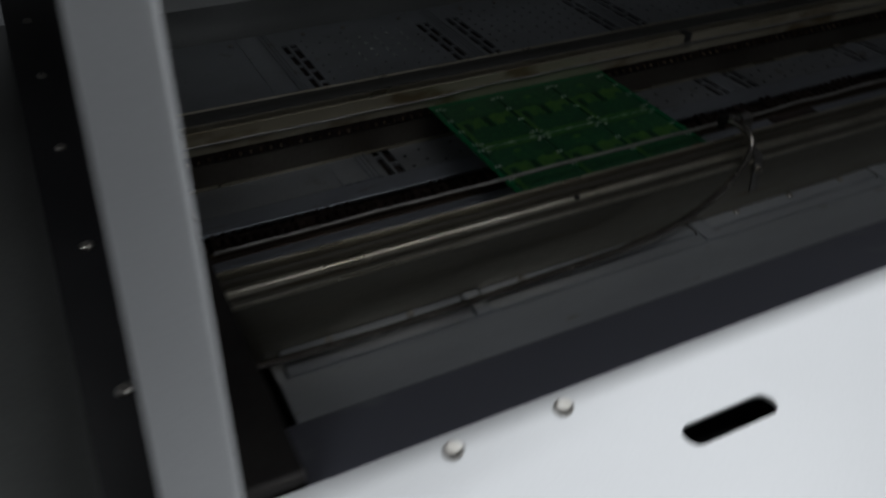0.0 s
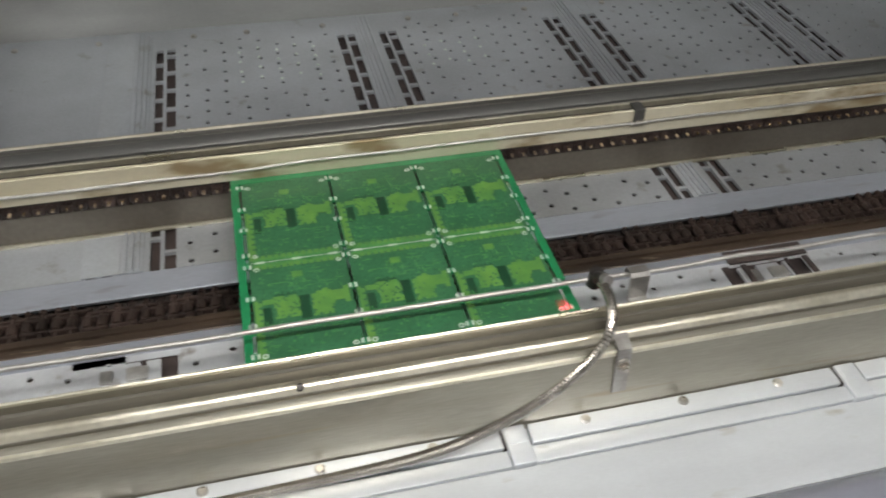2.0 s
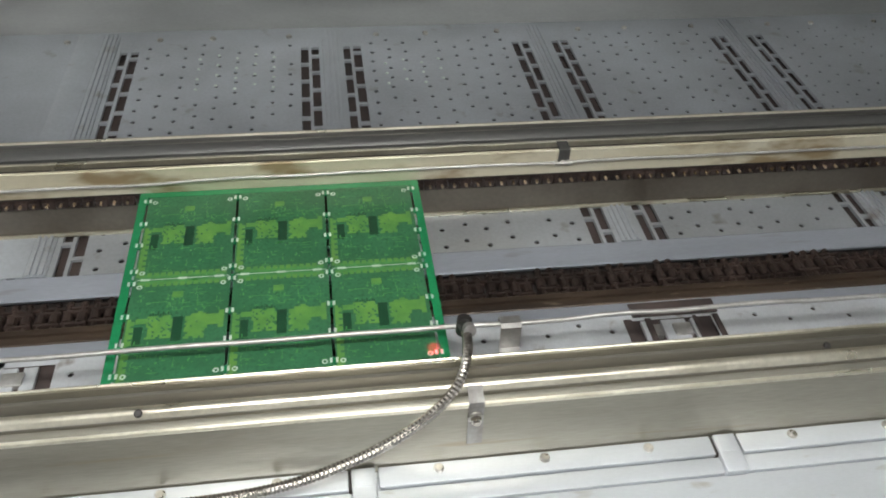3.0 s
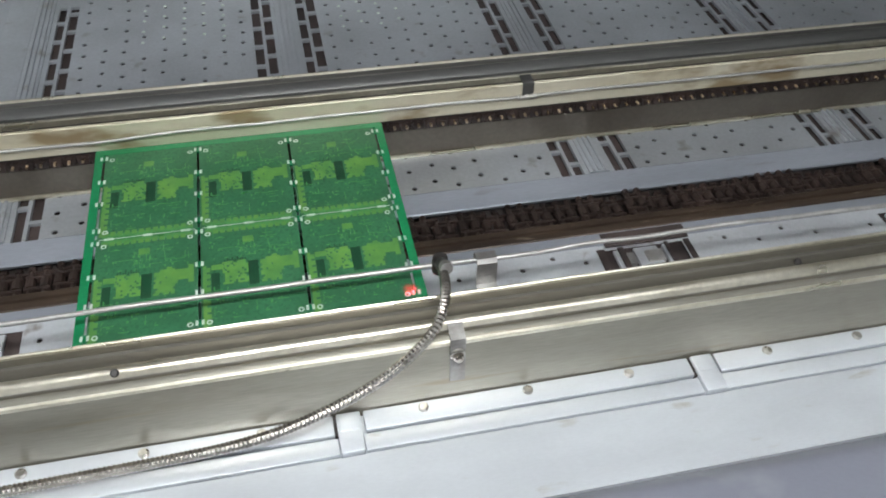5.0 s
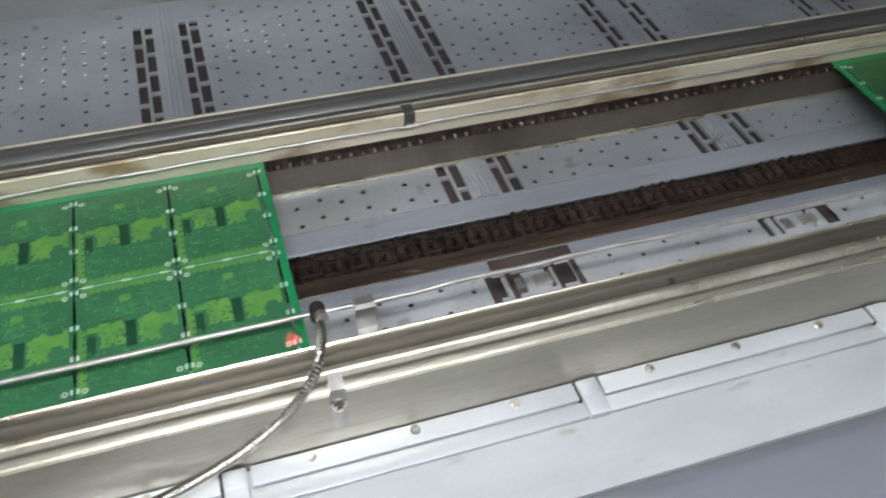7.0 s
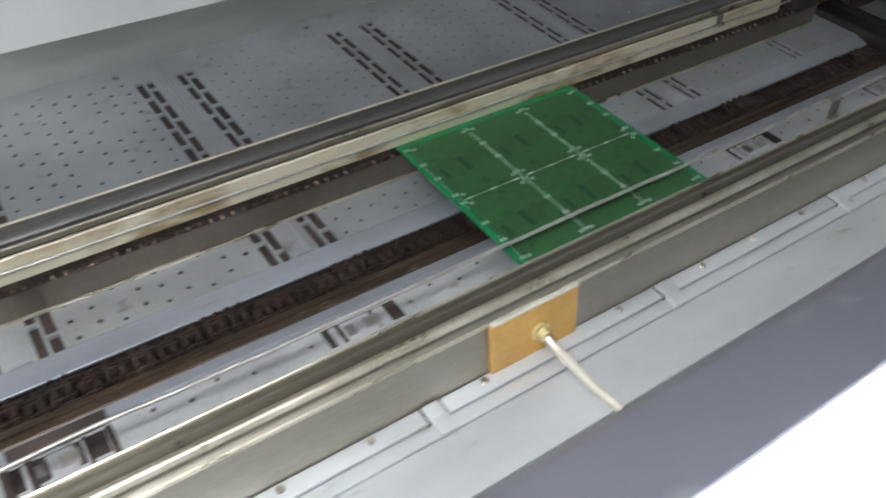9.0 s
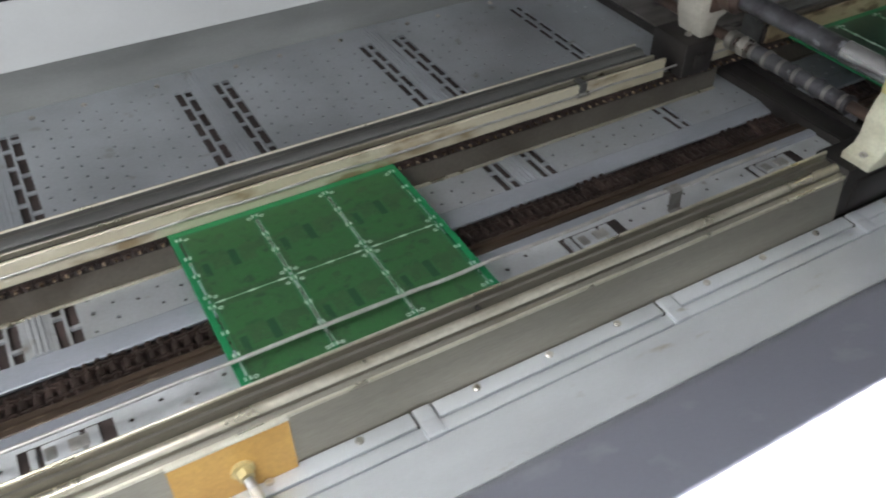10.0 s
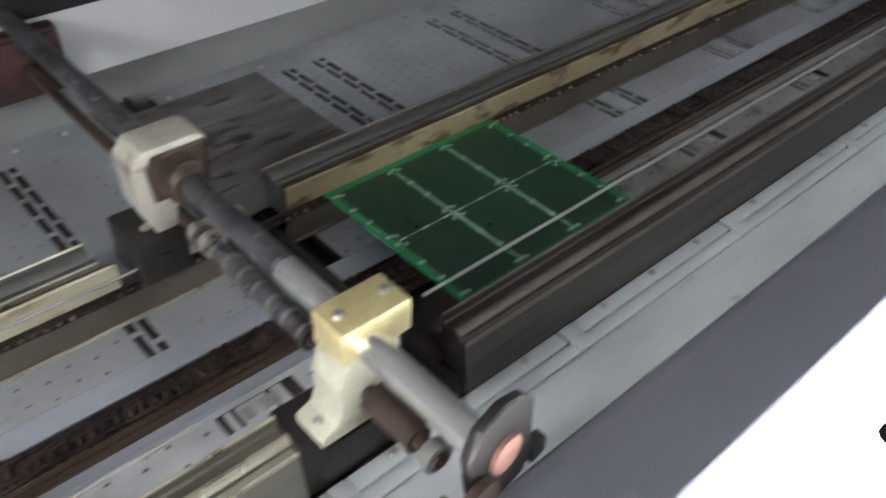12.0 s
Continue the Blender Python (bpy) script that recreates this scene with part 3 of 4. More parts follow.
board_chain = thing("board_chain", (1.4, 0.28, 0.036), "small conveyor chain with polished pins along the inner rail face", "chain")
inv = Matrix.Translation(board_chain.location).inverted()
bm = bmesh.new()
P2 = 0.0127
add_box(bm, -0.0056, 0.0056, -0.0012, 0.0, -0.0045, 0.0045, 0.0008)
add_box(bm, -0.0060, 0.0060, 0.0030, 0.0042, -0.0040, 0.0040, 0.0008)
add_cyl(bm, (0, 0.0, 0), (0, 0.0042, 0), 0.0032, 8)
SMALL_LINK = mesh_of(bm, "link", CHAIN)
bm = bmesh.new()
add_cyl(bm, (0, -0.0042, 0), (0, 0.0, 0), 0.0015, 8)
SMALL_PIN = mesh_of(bm, "pin", PIN)
# dark strip fills the recess behind the links
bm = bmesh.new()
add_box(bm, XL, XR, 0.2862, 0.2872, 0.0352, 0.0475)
part("chain_back", bm, DARK_FILL, board_chain)
n = int((XR - XL) / P2)
for i in range(n):
    x = XL + (i + 0.5) * P2
    if i < 290:
        shared("link", SMALL_LINK, board_chain, (x, 0.2815, 0.0412))
        shared("pin", SMALL_PIN, board_chain, (x, 0.2803, 0.0425))
for ob in board_chain.children:
    ob.matrix_parent_inverse = inv

# ---- front deck, slope, cover ----


def deck_panel(x0, x1):
    t = thing("deck_panel", ((x0 + x1) / 2, -0.04, -0.006), "light grey bolted deck strip between joint blocks", "deck panel", "deck strips along the front rail")
    inv = Matrix.Translation(t.location).inverted()
    bm = bmesh.new()
    add_box(bm, x0 + 0.012, x1 - 0.012, -0.0440, -0.0258, -0.005, 0.0005, 0.0012)
    part("upper_strip", bm, DECK, t)
    bm = bmesh.new()
    add_box(bm, x0 + 0.010, x1 - 0.010, -0.0610, -0.0460, -0.006, -0.0012, 0.0010)
    part("lower_strip", bm, DECK, t)
    bm = bmesh.new()
    add_box(bm, x1 - 0.0095, x1 + 0.0095, -0.0620, -0.0262, -0.006, 0.0022, 0.0012)
    add_box(bm, x1 - 0.0075, x1 + 0.0075, -0.0430, -0.0270, 0.0005, 0.0030, 0.0008)
    part("joint_block", bm, DECK, t, "small grey joint block")
    bm = bmesh.new()
    add_box(bm, x1 - 0.0121, x1 - 0.0093, -0.0442, -0.0262, -0.0060, -0.0008)
    part("joint_gap", bm, DARK_FILL, t)
    for k, dx in enumerate((0.060, 0.147, 0.235)):
        if x0 + dx < x1 - 0.02:
            shared("screw", BED_SCREW, t, (x0 + dx, -0.0325, 0.0004))
    for ob in t.children:
        ob.matrix_parent_inverse = inv
    return t


deck_ends = [XL + 0.03] + [XB + ZONE * k for k in range(-1, 11)]
for a, b in zip(deck_ends, deck_ends[1:]):
    deck_panel(a, b)

bm = bmesh.new()
add_profile(bm, [(-0.0256, -0.007), (-0.0630, -0.007), (-0.0642, -0.001), (-0.1250, -0.002), (-0.1260, -0.010), (-0.0256, -0.012)], XL + 0.03, XR)
tagged(part("deck_sheet", bm, DECK), "smooth light grey metal sheet below the bolted strip", "deck sheet", kind="structure")
bm = bmesh.new()
add_profile(bm, [(-0.1285, -0.012), (-0.1285, 0.0005), (-0.1300, 0.0045), (-0.1440, 0.0270), (-0.1500, 0.0350), (-0.1560, 0.0402), (-0.1625, 0.0436), (-0.2610, 0.1005), (-0.2630, 0.095), (-0.166, 0.036), (-0.136, -0.012)], XL - 0.9, XR)
tagged(part("sealing_slope", bm, GREY), "dark grey painted slope under the cover edge", "sealing slope", kind="structure")


def front_cover():
    """White sheet-metal cover with slotted openings, one mesh with real cut-outs laid out as bars."""
    t = thing("front_cover", (1.0, -0.5, -0.90), "white powder-coated oven cover with slotted openings and bolts", "oven cover")
    inv = Matrix.Translation(t.location).inverted()
    bm = bmesh.new()
    slots = [-0.218 + 0.3035 * k for k in range(-2, 11)]
    y0, y1 = -0.3490, -0.3290
    xs = [XL - 0.9]
    for s in slots:
        xs += [s - 0.042, s + 0.042]
    xs.append(XR)
    add_box(bm, XL - 0.9, XR, y1, -0.2620, 0.0990, 0.1026)
    add_box(bm, XL - 0.9, XR, -0.80, y0, 0.0990, 0.1026)
    for a, b in zip(xs[::2], xs[1::2]):
        add_box(bm, a, b, y0, y1, 0.0990, 0.1026)
    # rounded slot ends
    r = (y1 - y0) / 2
    for s in slots:
        for side in (-1, 1):
            ex = s + side * 0.042
            for up in (-1, 1):
                yc, yl = (y0 + y1) / 2, (y1 if up > 0 else y0)
                arc = [(ex - side * r + side * r * math.sin(radians(a)), yc + up * r * math.cos(radians(a))) for a in range(0, 91, 15)]
                ring = arc + [(ex, yl)]
                top = [bm.verts.new((x, y, 0.1026)) for x, y in ring]
                low = [bm.verts.new((x, y, 0.0990)) for x, y in ring]
                for i in range(len(ring) - 2):
                    bm.faces.new((top[i], top[i + 1], top[-1]))
                    bm.faces.new((top[i], low[i], low[i + 1], top[i + 1]))
    part("cover_sheet", bm, WHITE, t, smooth=False)
    bm = bmesh.new()
    add_box(bm, XL - 0.9, XR, -0.80, -0.797, -0.90, 0.0985)
    part("apron", bm, WHITE, t)
    # black sheet added below the openings, painting the dark inside them
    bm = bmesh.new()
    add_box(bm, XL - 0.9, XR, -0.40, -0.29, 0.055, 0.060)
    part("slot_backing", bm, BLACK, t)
    sm = screw_mesh(0.0075, 0.005, "bolt", SCREW)
    for x in (-0.322, -0.412):
        shared("bolt", sm, t, (x, -0.278, 0.1027))
    for ob in t.children:
        ob.matrix_parent_inverse = inv
    return t


front_cover()

# ---- back wall of the chamber and hood seal ----
bm = bmesh.new()
add_profile(bm, [(0.7215, -0.02), (0.7215, 0.000), (0.7300, 0.016), (0.7340, 0.057), (0.7440, 0.057), (0.7440, -0.02)], XL - 0.1, XR)
tagged(part("wall_back", bm, WALL), "brushed grey sheet-metal back wall of the chamber", "chamber wall", kind="structure")
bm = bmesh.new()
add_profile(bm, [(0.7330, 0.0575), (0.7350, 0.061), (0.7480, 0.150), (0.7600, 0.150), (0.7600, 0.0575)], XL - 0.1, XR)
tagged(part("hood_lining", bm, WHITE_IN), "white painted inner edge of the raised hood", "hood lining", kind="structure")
bm = bmesh.new()
add_profile(bm, [(0.7470, 0.1505), (0.7440, 0.158), (0.7480, 0.300), (0.7700, 0.300), (0.7700, 0.1505)], XL - 0.1, XR)
tagged(part("hood_seal", bm, BLACK), "black rubber seal above the white hood edge", "hood seal", kind="structure")
bm = bmesh.new()
add_box(bm, XR - 0.01, XR + 0.03, -0.26, 0.76, -0.06, 0.30)
tagged(part("wall_chamber_end", bm, DARK_FILL), "dark end wall of the heating tunnel", "chamber wall", kind="structure")

# unseen hood, added and shaped to keep the high lamp row off the bed
hood = thing("raised_hood", (1.0, 0.78, 0.30), "unseen raised oven hood with a dark underside, added to shade the bed", "oven hood")
bm = bmesh.new()
add_profile(bm, [(0.772, 0.300), (0.772, 0.152), (0.900, 0.152), (0.900, 0.420), (0.210, 1.330), (0.100, 1.250), (0.130, 1.190), (0.200, 1.230)], XL - 0.9, XR)
part("hood_shell", bm, HOODMAT, hood)
for ob in hood.children:
    ob.matrix_parent_inverse = Matrix.Translation(hood.location).inverted()

# ---- transverse partition at the entry side ----
bulk = thing("partition", (-0.575, 0.23, -0.03), "black partition between oven sections with a row of bolts", "partition")
inv = Matrix.Translation(bulk.location).inverted()
bm = bmesh.new()
add_box(bm, -0.556, -0.510, -0.26, 0.733, -0.03, 0.112, 0.003)
part("end_panel", bm, BLACK_STEEL, bulk)
bm = bmesh.new()
add_box(bm, -0.632, -0.5565, -0.26, 0.733, 0.02, 0.119, 0.003)
part("seal_strip", bm, BLACK, bulk)
sm = screw_mesh(0.006, 0.004, "bolt")
for k in range(5):
    shared("bolt", sm, bulk, (-0.6035, -0.141 + 0.187 * k, 0.1192))
for ob in bulk.children:
    ob.matrix_parent_inverse = inv
bm = bmesh.new()
add_box(bm, -0.95, -0.634, -0.26, 0.733, 0.040, 0.075, 0.002)
tagged(part("entry_plate", bm, WALL), "dull grey steel plate of the next oven section", "plate")


def strut():
    """White square post leaning back beside the partition, holding the hood."""
    t = thing("hood_post", POST0, "white painted square post holding the raised hood", "post")
    bm = bmesh.new()
    p0, p1 = Vector(POST0), Vector(POST1)
    d = p1 - p0
    L = d.length
    add_box(bm, -0.0205, 0.0205, -0.016, 0.016, -0.004, L * 2.4, 0.004)
    bmesh.ops.transform(bm, matrix=Matrix.Translation((0, 0, 0)) @ d.to_track_quat("Z", "Y").to_matrix().to_4x4(), verts=bm.verts[:])
    part("post_body", bm, WHITE, t)
    return t


POST0, POST1 = (-0.582, -0.317, 0.103), (-0.559, -0.196, 0.412)
strut()

# ---- steel tube over the boards, wire on the back rail, clips ----
line = thing("capillary_tube", (0.5, 0.051, 0.075), "thin bright steel tube running above the boards", "tube")
rng = random.Random(4)
pts = [(XL + 0.01, 0.051, 0.074)]
x = XL + 0.05
while x < 1.50:
    wob = 0.0006 if x < 0.12 else 0.0016
    pts.append((x, 0.0505 + rng.uniform(-wob, wob), 0.075 + rng.uniform(-wob, wob)))
    x += 0.045
tube_curve("tube_run", pts, 0.0021, TUBE, line)
pts = [(1.72 + 0.06 * k, 0.0505 + rng.uniform(-0.001, 0.001), 0.075) for k in range(26)]
tube_curve("tube_run", pts, 0.0021, TUBE, line)
for ob in line.children:
    ob.matrix_parent_inverse = Matrix.Translation(line.location).inverted()


def tube_clip(x):
    t = thing("tube_clip", (x, 0.03, 0.06), "small bent grey steel clip gripping the tube", "clip", "clips on the tube")
    bm = bmesh.new()
    w = 0.0085
    add_profile(bm, [(0.0186, 0.052), (0.0186, 0.054), (0.0415, 0.0545), (0.0430, 0.0765), (0.0460, 0.0795), (0.0540, 0.0795), (0.0560, 0.077), (0.0560, 0.069),
                     (0.0546, 0.069), (0.0545, 0.0765), (0.0535, 0.0780), (0.0465, 0.0780), (0.0445, 0.0760), (0.0430, 0.0525)], -w, w)
    o = part("bent_strap", bm, CLIP, t)
    o.location = (0, -0.03, -0.06)
    return t


for x in (0.169, 1.315):
    tube_clip(x)

wire = thing("sensor_wire", (0.4, 0.281, 0.07), "thin bare wire stretched along the yellowed rail face", "wire")
pts = [(XL + 0.01 + 0.05 * k, 0.2796 + rng.uniform(-0.0008, 0.0004), (0.0625 if -0.5 + 0.05 * k < -0.1 else 0.0655) + rng.uniform(-0.0008, 0.0008)) for k in range(44)]
tube_curve("wire_run", pts, 0.0016, TUBE, wire)
for ob in wire.children:
    ob.matrix_parent_inverse = Matrix.Translation(wire.location).inverted()


def wire_clip(x):
    t = thing("wire_clip", (x, 0.282, 0.066), "dark bent sheet clip holding the wire", "clip", "clips on the wire")
    bm = bmesh.new()
    add_box(bm, -0.006, 0.006, -0.0012, 0.014, 0.0125, 0.0150, 0.0006)
    add_box(bm, -0.006, 0.006, -0.0022, -0.0005, -0.0020, 0.0150, 0.0006)
    part("folded_tab", bm, DARK_RAIL, t)
    bm = bmesh.new()
    add_cyl(bm, (-0.010, -0.0030, -0.0008), (0.009, -0.0030, -0.0008), 0.0028, 10)
    part("ferrule", bm, SCREW, t)
    return t


for x in (0.274, 1.364):
    wire_clip(x)

# ---- flexible hose with its sensor head and clamp ----
hose = thing("sensor_hose", (0.12, 0.0, 0.08), "flexible ribbed metal conduit looping over the front rail", "hose")
HOSE_LINE = [(0.1304, 0.0476, 0.082), (0.1298, 0.0184, 0.09), (0.1183, -0.0162, 0.086), (0.0951, -0.0325, 0.072), (0.0579, -0.0454, 0.055), (0.0052, -0.0542, 0.038), (-0.0374, -0.0551, 0.026), (-0.0994, -0.0519, 0.016), (-0.3477, -0.0552, 0.012), (-0.4399, -0.0495, 0.01), (-0.5287, -0.0464, 0.01)]
tube_curve("core", HOSE_LINE, 0.0030, HOSE, hose, res=10)
# ribs: one spiral of rings along the same line, as a single ribbed sleeve
cu = bpy.data.curves.new("line", "CURVE")
cu.dimensions, cu.resolution_u = "3D", 24
sp = cu.splines.new("NURBS")
sp.points.add(len(HOSE_LINE) - 1)
for p, q in zip(sp.points, HOSE_LINE):
    p.co = (*q, 1)
sp.use_endpoint_u, sp.order_u = True, 3
tmp = bpy.data.objects.new("tmp", cu)
me = bpy.data.meshes.new_from_object(tmp)
path = [v.co.copy() for v in me.vertices]
bpy.data.objects.remove(tmp)
bpy.data.meshes.remove(me)
verts, faces = [], []
dist, step, nxt, k = 0.0, 0.0017, 0.0, 0
for a, b in zip(path, path[1:]):
    seg = (b - a).length
    while nxt <= dist + seg and seg > 0:
        c = a.lerp(b, (nxt - dist) / seg)
        q = (b - a).to_track_quat("Z", "Y")
        r = 0.0044 if k % 2 else 0.0036
        n0 = len(verts)
        verts += [tuple(c + q @ Vector((r * math.cos(i * math.pi / 5), r * math.sin(i * math.pi / 5), 0))) for i in range(10)]
        if n0:
            faces += [(n0 - 10 + i, n0 - 10 + (i + 1) % 10, n0 + (i + 1) % 10, n0 + i) for i in range(10)]
        nxt += step
        k += 1
    dist += seg
sheet("ribbed_sleeve", verts, faces, HOSE, hose)
bm = bmesh.new()
h0 = Vector(HOSE_LINE[0])
add_cyl(bm, h0 + Vector((0.0, 0.002, -0.012)), h0 + Vector((0.0, 0.0, 0.004)), 0.0062, 14)
add_cyl(bm, h0 + Vector((0.0, -0.003, 0.000)), h0 + Vector((0.001, -0.012, 0.0065)), 0.0056, 14)
part("sensor_head", bm, BLACK_STEEL, hose)
bm = bmesh.new()
add_cyl(bm, h0 + Vector((0.001, -0.011, 0.006)), h0 + Vector((0.0015, -0.017, 0.0085)), 0.0052, 14)
part("end_ferrule", bm, CLIP, hose)
for ob in hose.children:
    ob.matrix_parent_inverse = Matrix.Translation(hose.location).inverted()

beam = bpy.data.lights.new("sensor_beam", "SPOT")
beam.energy, beam.color, beam.spot_size, beam.spot_blend, beam.shadow_soft_size = 0.30, (1.0, 0.004, 0.03), radians(36), 0.9, 0.001
ob = new("sensor_beam", beam)
ob.matrix_world = look((0.1150, 0.0505, 0.0715), (0.1085, 0.0520, 0.0480))

clamp = thing("hose_clamp", (0.131, -0.018, 0.05), "bent steel strap screwed to the rail face under the hose", "clamp")
bm = bmesh.new()
add_profile(bm, [(-0.0228, 0.0190), (-0.0245, 0.0190), (-0.0200, 0.0610), (-0.0190, 0.0640), (-0.0060, 0.0692), (-0.0050, 0.0678), (-0.0180, 0.0622)], 0.1250, 0.1370)
part("strap", bm, CLIP, clamp)
bm = bmesh.new()
add_cyl(bm, (0.1305, -0.0200, 0.049), (0.1305, -0.0228, 0.049), 0.0062, 16)
part("washer", bm, SCREW, clamp)
bm = bmesh.new()
add_cyl(bm, (0.1305, -0.0228, 0.049), (0.1305, -0.0262, 0.049), 0.0045, 6)
add_cyl(bm, (0.1305, -0.0262, 0.049), (0.1305, -0.0282, 0.049), 0.0026, 10)
part("hex_screw", bm, HOSE, clamp)
for ob in clamp.children:
    ob.matrix_parent_inverse = Matrix.Translation(clamp.location).inverted()

# screws on the sloping rail top
sm = screw_mesh(0.0032, 0.002, "rail_screw", BLACK_STEEL)
for x, y in ((-0.1195, -0.0050), (0.43, 0.006), (1.03, 0.006)):
    ob = new("rail_screw", sm)
    ob.location, ob.rotation_euler = (x, y, 0.0672), (radians(28), 0, 0)
    tagged(ob, "tiny dark screw set in the rail top", "screw", "screws in the rail top")

# ---- amber insulating plate with bolt and pale tube ----
amb = thing("insulating_plate", (0.768, -0.02, 0.03), "amber insulating plate bolted to the rail face", "plate")
bm = bmesh.new()
add_profile(bm, [(-0.0182, 0.0600), (-0.0228, 0.0600), (-0.0302, 0.0010), (-0.0256, 0.0010)], 0.716, 0.822)
part("amber_board", bm, AMBER, amb)
bm = bmesh.new()
add_box(bm, 0.716, 0.823, -0.0240, -0.0185, 0.0602, 0.0632, 0.0008)
part("pale_top_edge", bm, PALE, amb, "pale top edge strip")
bm = bmesh.new()
add_cyl(bm, (0.7745, -0.0245, 0.027), (0.7745, -0.0290, 0.027), 0.0105, 18)
part("washer", bm, BRASS, amb)
bm = bmesh.new()
add_cyl(bm, (0.7745, -0.0290, 0.027), (0.7755, -0.0370, 0.026), 0.0075, 6)
part("hex_nut", bm, BRASS, amb)
bm = bmesh.new()
add_cyl(bm, (0.7755, -0.0370, 0.0255), (0.777, -0.047, 0.022), 0.0048, 14)
part("stem", bm, SCREW, amb)
tube_curve("pale_tube", [(0.777, -0.046, 0.022), (0.780, -0.070, 0.016), (0.784, -0.098, 0.009), (0.790, -0.132, 0.006)], 0.0050, PALE, amb)
for ob in amb.children:
    ob.matrix_parent_inverse = Matrix.Translation(amb.location).inverted()

# ---- printed circuit boards ----


def circuit_panel(pour, window, mask, edge, trace, field=None):
    """A panel of six boards in two rows, joined by small bridges across milled gaps."""
    t = thing("circuit_board_panel", (0, 0, 0.0473), "bare green printed circuit board panel of six boards", "circuit board", "circuit boards on the conveyor")
    L, W, H = 0.278, 0.253, 0.0016
    rail, gap = 0.0075, 0.0022
    cw = (L - 2 * rail - 4 * gap) / 3
    rh = (W - 2 * rail) / 2

    def slab(bm, x0, x1, y0, y1, z0=0.0, z1=H):
        add_box(bm, x0, x1, y0, y1, z0, z1)

    bm = bmesh.new()
    slab(bm, 0, L, 0, rail)
    slab(bm, 0, L, W - rail, W)
    slab(bm, 0, rail, rail, W - rail)
    slab(bm, L - rail, L, rail, W - rail)
    part("border", bm, edge, t, smooth=False)
    bm = bmesh.new()
    for c in range(4):
        x = rail + c * (cw + gap)
        for y in (rail + 0.006, rail + 0.034, rail + rh * 0.60, rail + rh - 0.006, rail + rh + 0.008, rail + rh * 1.36, rail + rh * 1.62, W - rail - 0.010):
            slab(bm, x, x + gap, y, y + 0.0075, 0.0001, H - 0.0001)
    part("bridging", bm, edge, t, smooth=False)["kind"] = "stuff"
    # one layout of copper, shared by all six boards
    for c in range(3):
        for r in range(2):
            x0, y0 = rail + gap + c * (cw + gap), rail + r * rh
            bm = bmesh.new()
            slab(bm, x0, x0 + cw, y0 + 0.0003, y0 + rh - 0.0003)
            b = part("board", bm, mask, t, smooth=False)
            if field:
                bm = bmesh.new()
                slab(bm, x0 + 0.0035, x0 + cw - 0.0035, y0 + 0.0075, y0 + rh - 0.0055, H + 0.00001, H + 0.00004)
                slab(bm, x0 + 0.0085, x0 + cw - 0.0085, y0 + 0.0045, y0 + rh - 0.0030, H + 0.00001, H + 0.000035)
                part("dark_field", bm, field, b, "dark field with the board's reflection tone in its colour", smooth=False)["kind"] = "stuff"
            z0, z1 = H + 0.00005, H + 0.00018
            bm = bmesh.new()
            q = random.Random(5)

            def blocky(bm, ax, ay, w, h, n, qq, up=0.0):
                for i in range(n):
                    for j in range(n):
                        edge = i in (0, n - 1) or j in (0, n - 1)
                        if qq.random() < (0.70 if edge else 0.90):
                            slab(bm, x0 + ax + w * i / n, x0 + ax + w * (i + 1) / n, y0 + ay + h * j / n, y0 + ay + h * (j + 1) / n, z0, z1 + up)

            blocky(bm, cw * 0.21, rh * 0.40, cw * 0.25, rh * 0.22, 12, q)
            blocky(bm, cw * 0.58, rh * 0.38, cw * 0.20, rh * 0.24, 11, q)
            blocky(bm, cw * 0.70, rh * 0.47, cw * 0.26, rh * 0.17, 5, q, 0.00004)
            slab(bm, x0 + cw * 0.10, x0 + cw * 0.22, y0 + rh * 0.55, y0 + rh * 0.60, z0, z1 - 0.00002)
            slab(bm, x0 + cw * 0.020, x0 + cw * 0.055, y0 + rh * 0.03, y0 + rh * 0.60, z0, z1)
            for k in range(9):
                slab(bm, x0 + cw * 0.055, x0 + cw * 0.092, y0 + rh * (0.04 + 0.062 * k), y0 + rh * (0.082 + 0.062 * k), z0, z1)
            for k in range(13):
                yy = rh * 0.925 if r == 0 else rh * 0.035
                slab(bm, x0 + cw * (0.06 + 0.07 * k), x0 + cw * (0.11 + 0.07 * k), y0 + yy, y0 + yy + rh * 0.04, z0, z1)
            slab(bm, x0 + cw * 0.42, x0 + cw * 0.53, y0 + rh * 0.80, y0 + rh * 0.86, z0, z1)
            part("copper_layer", bm, pour, b, "copper areas showing through the mask", smooth=False)["kind"] = "stuff"
            bm = bmesh.new()
            for k in range(120):
                ax, ay = q.uniform(0.08, 0.92), q.choice((q.uniform(0.64, 0.88), q.uniform(0.08, 0.36)))
                w, h = q.choice(((0.014, 0.03), (0.04, 0.010), (0.10, 0.006), (0.006, 0.07), (0.02, 0.02), (0.012, 0.012), (0.012, 0.012)))
                slab(bm, x0 + cw * ax, x0 + min(cw * (ax + w), cw), y0 + rh * ay, y0 + rh * (ay + h), z0, z1 - 0.00005 + k * 2e-7)
            yy = rh * 0.945 if r == 0 else rh * 0.010
            slab(bm, x0 + 0.004, x0 + cw - 0.004, y0 + yy, y0 + yy + rh * 0.045, H + 0.00003, H + 0.00006)
            part("trace_layer", bm, trace, b, smooth=False)["kind"] = "stuff"
            bm = bmesh.new()
            slab(bm, x0 + cw * 0.46, x0 + cw * 0.56, y0 + rh * 0.37, y0 + rh * 0.60, z0, z1 - 0.00006)
            slab(bm, x0 + cw * 0.10, x0 + cw * 0.18, y0 + rh * 0.34, y0 + rh * 0.52, z0, z1 - 0.00006)
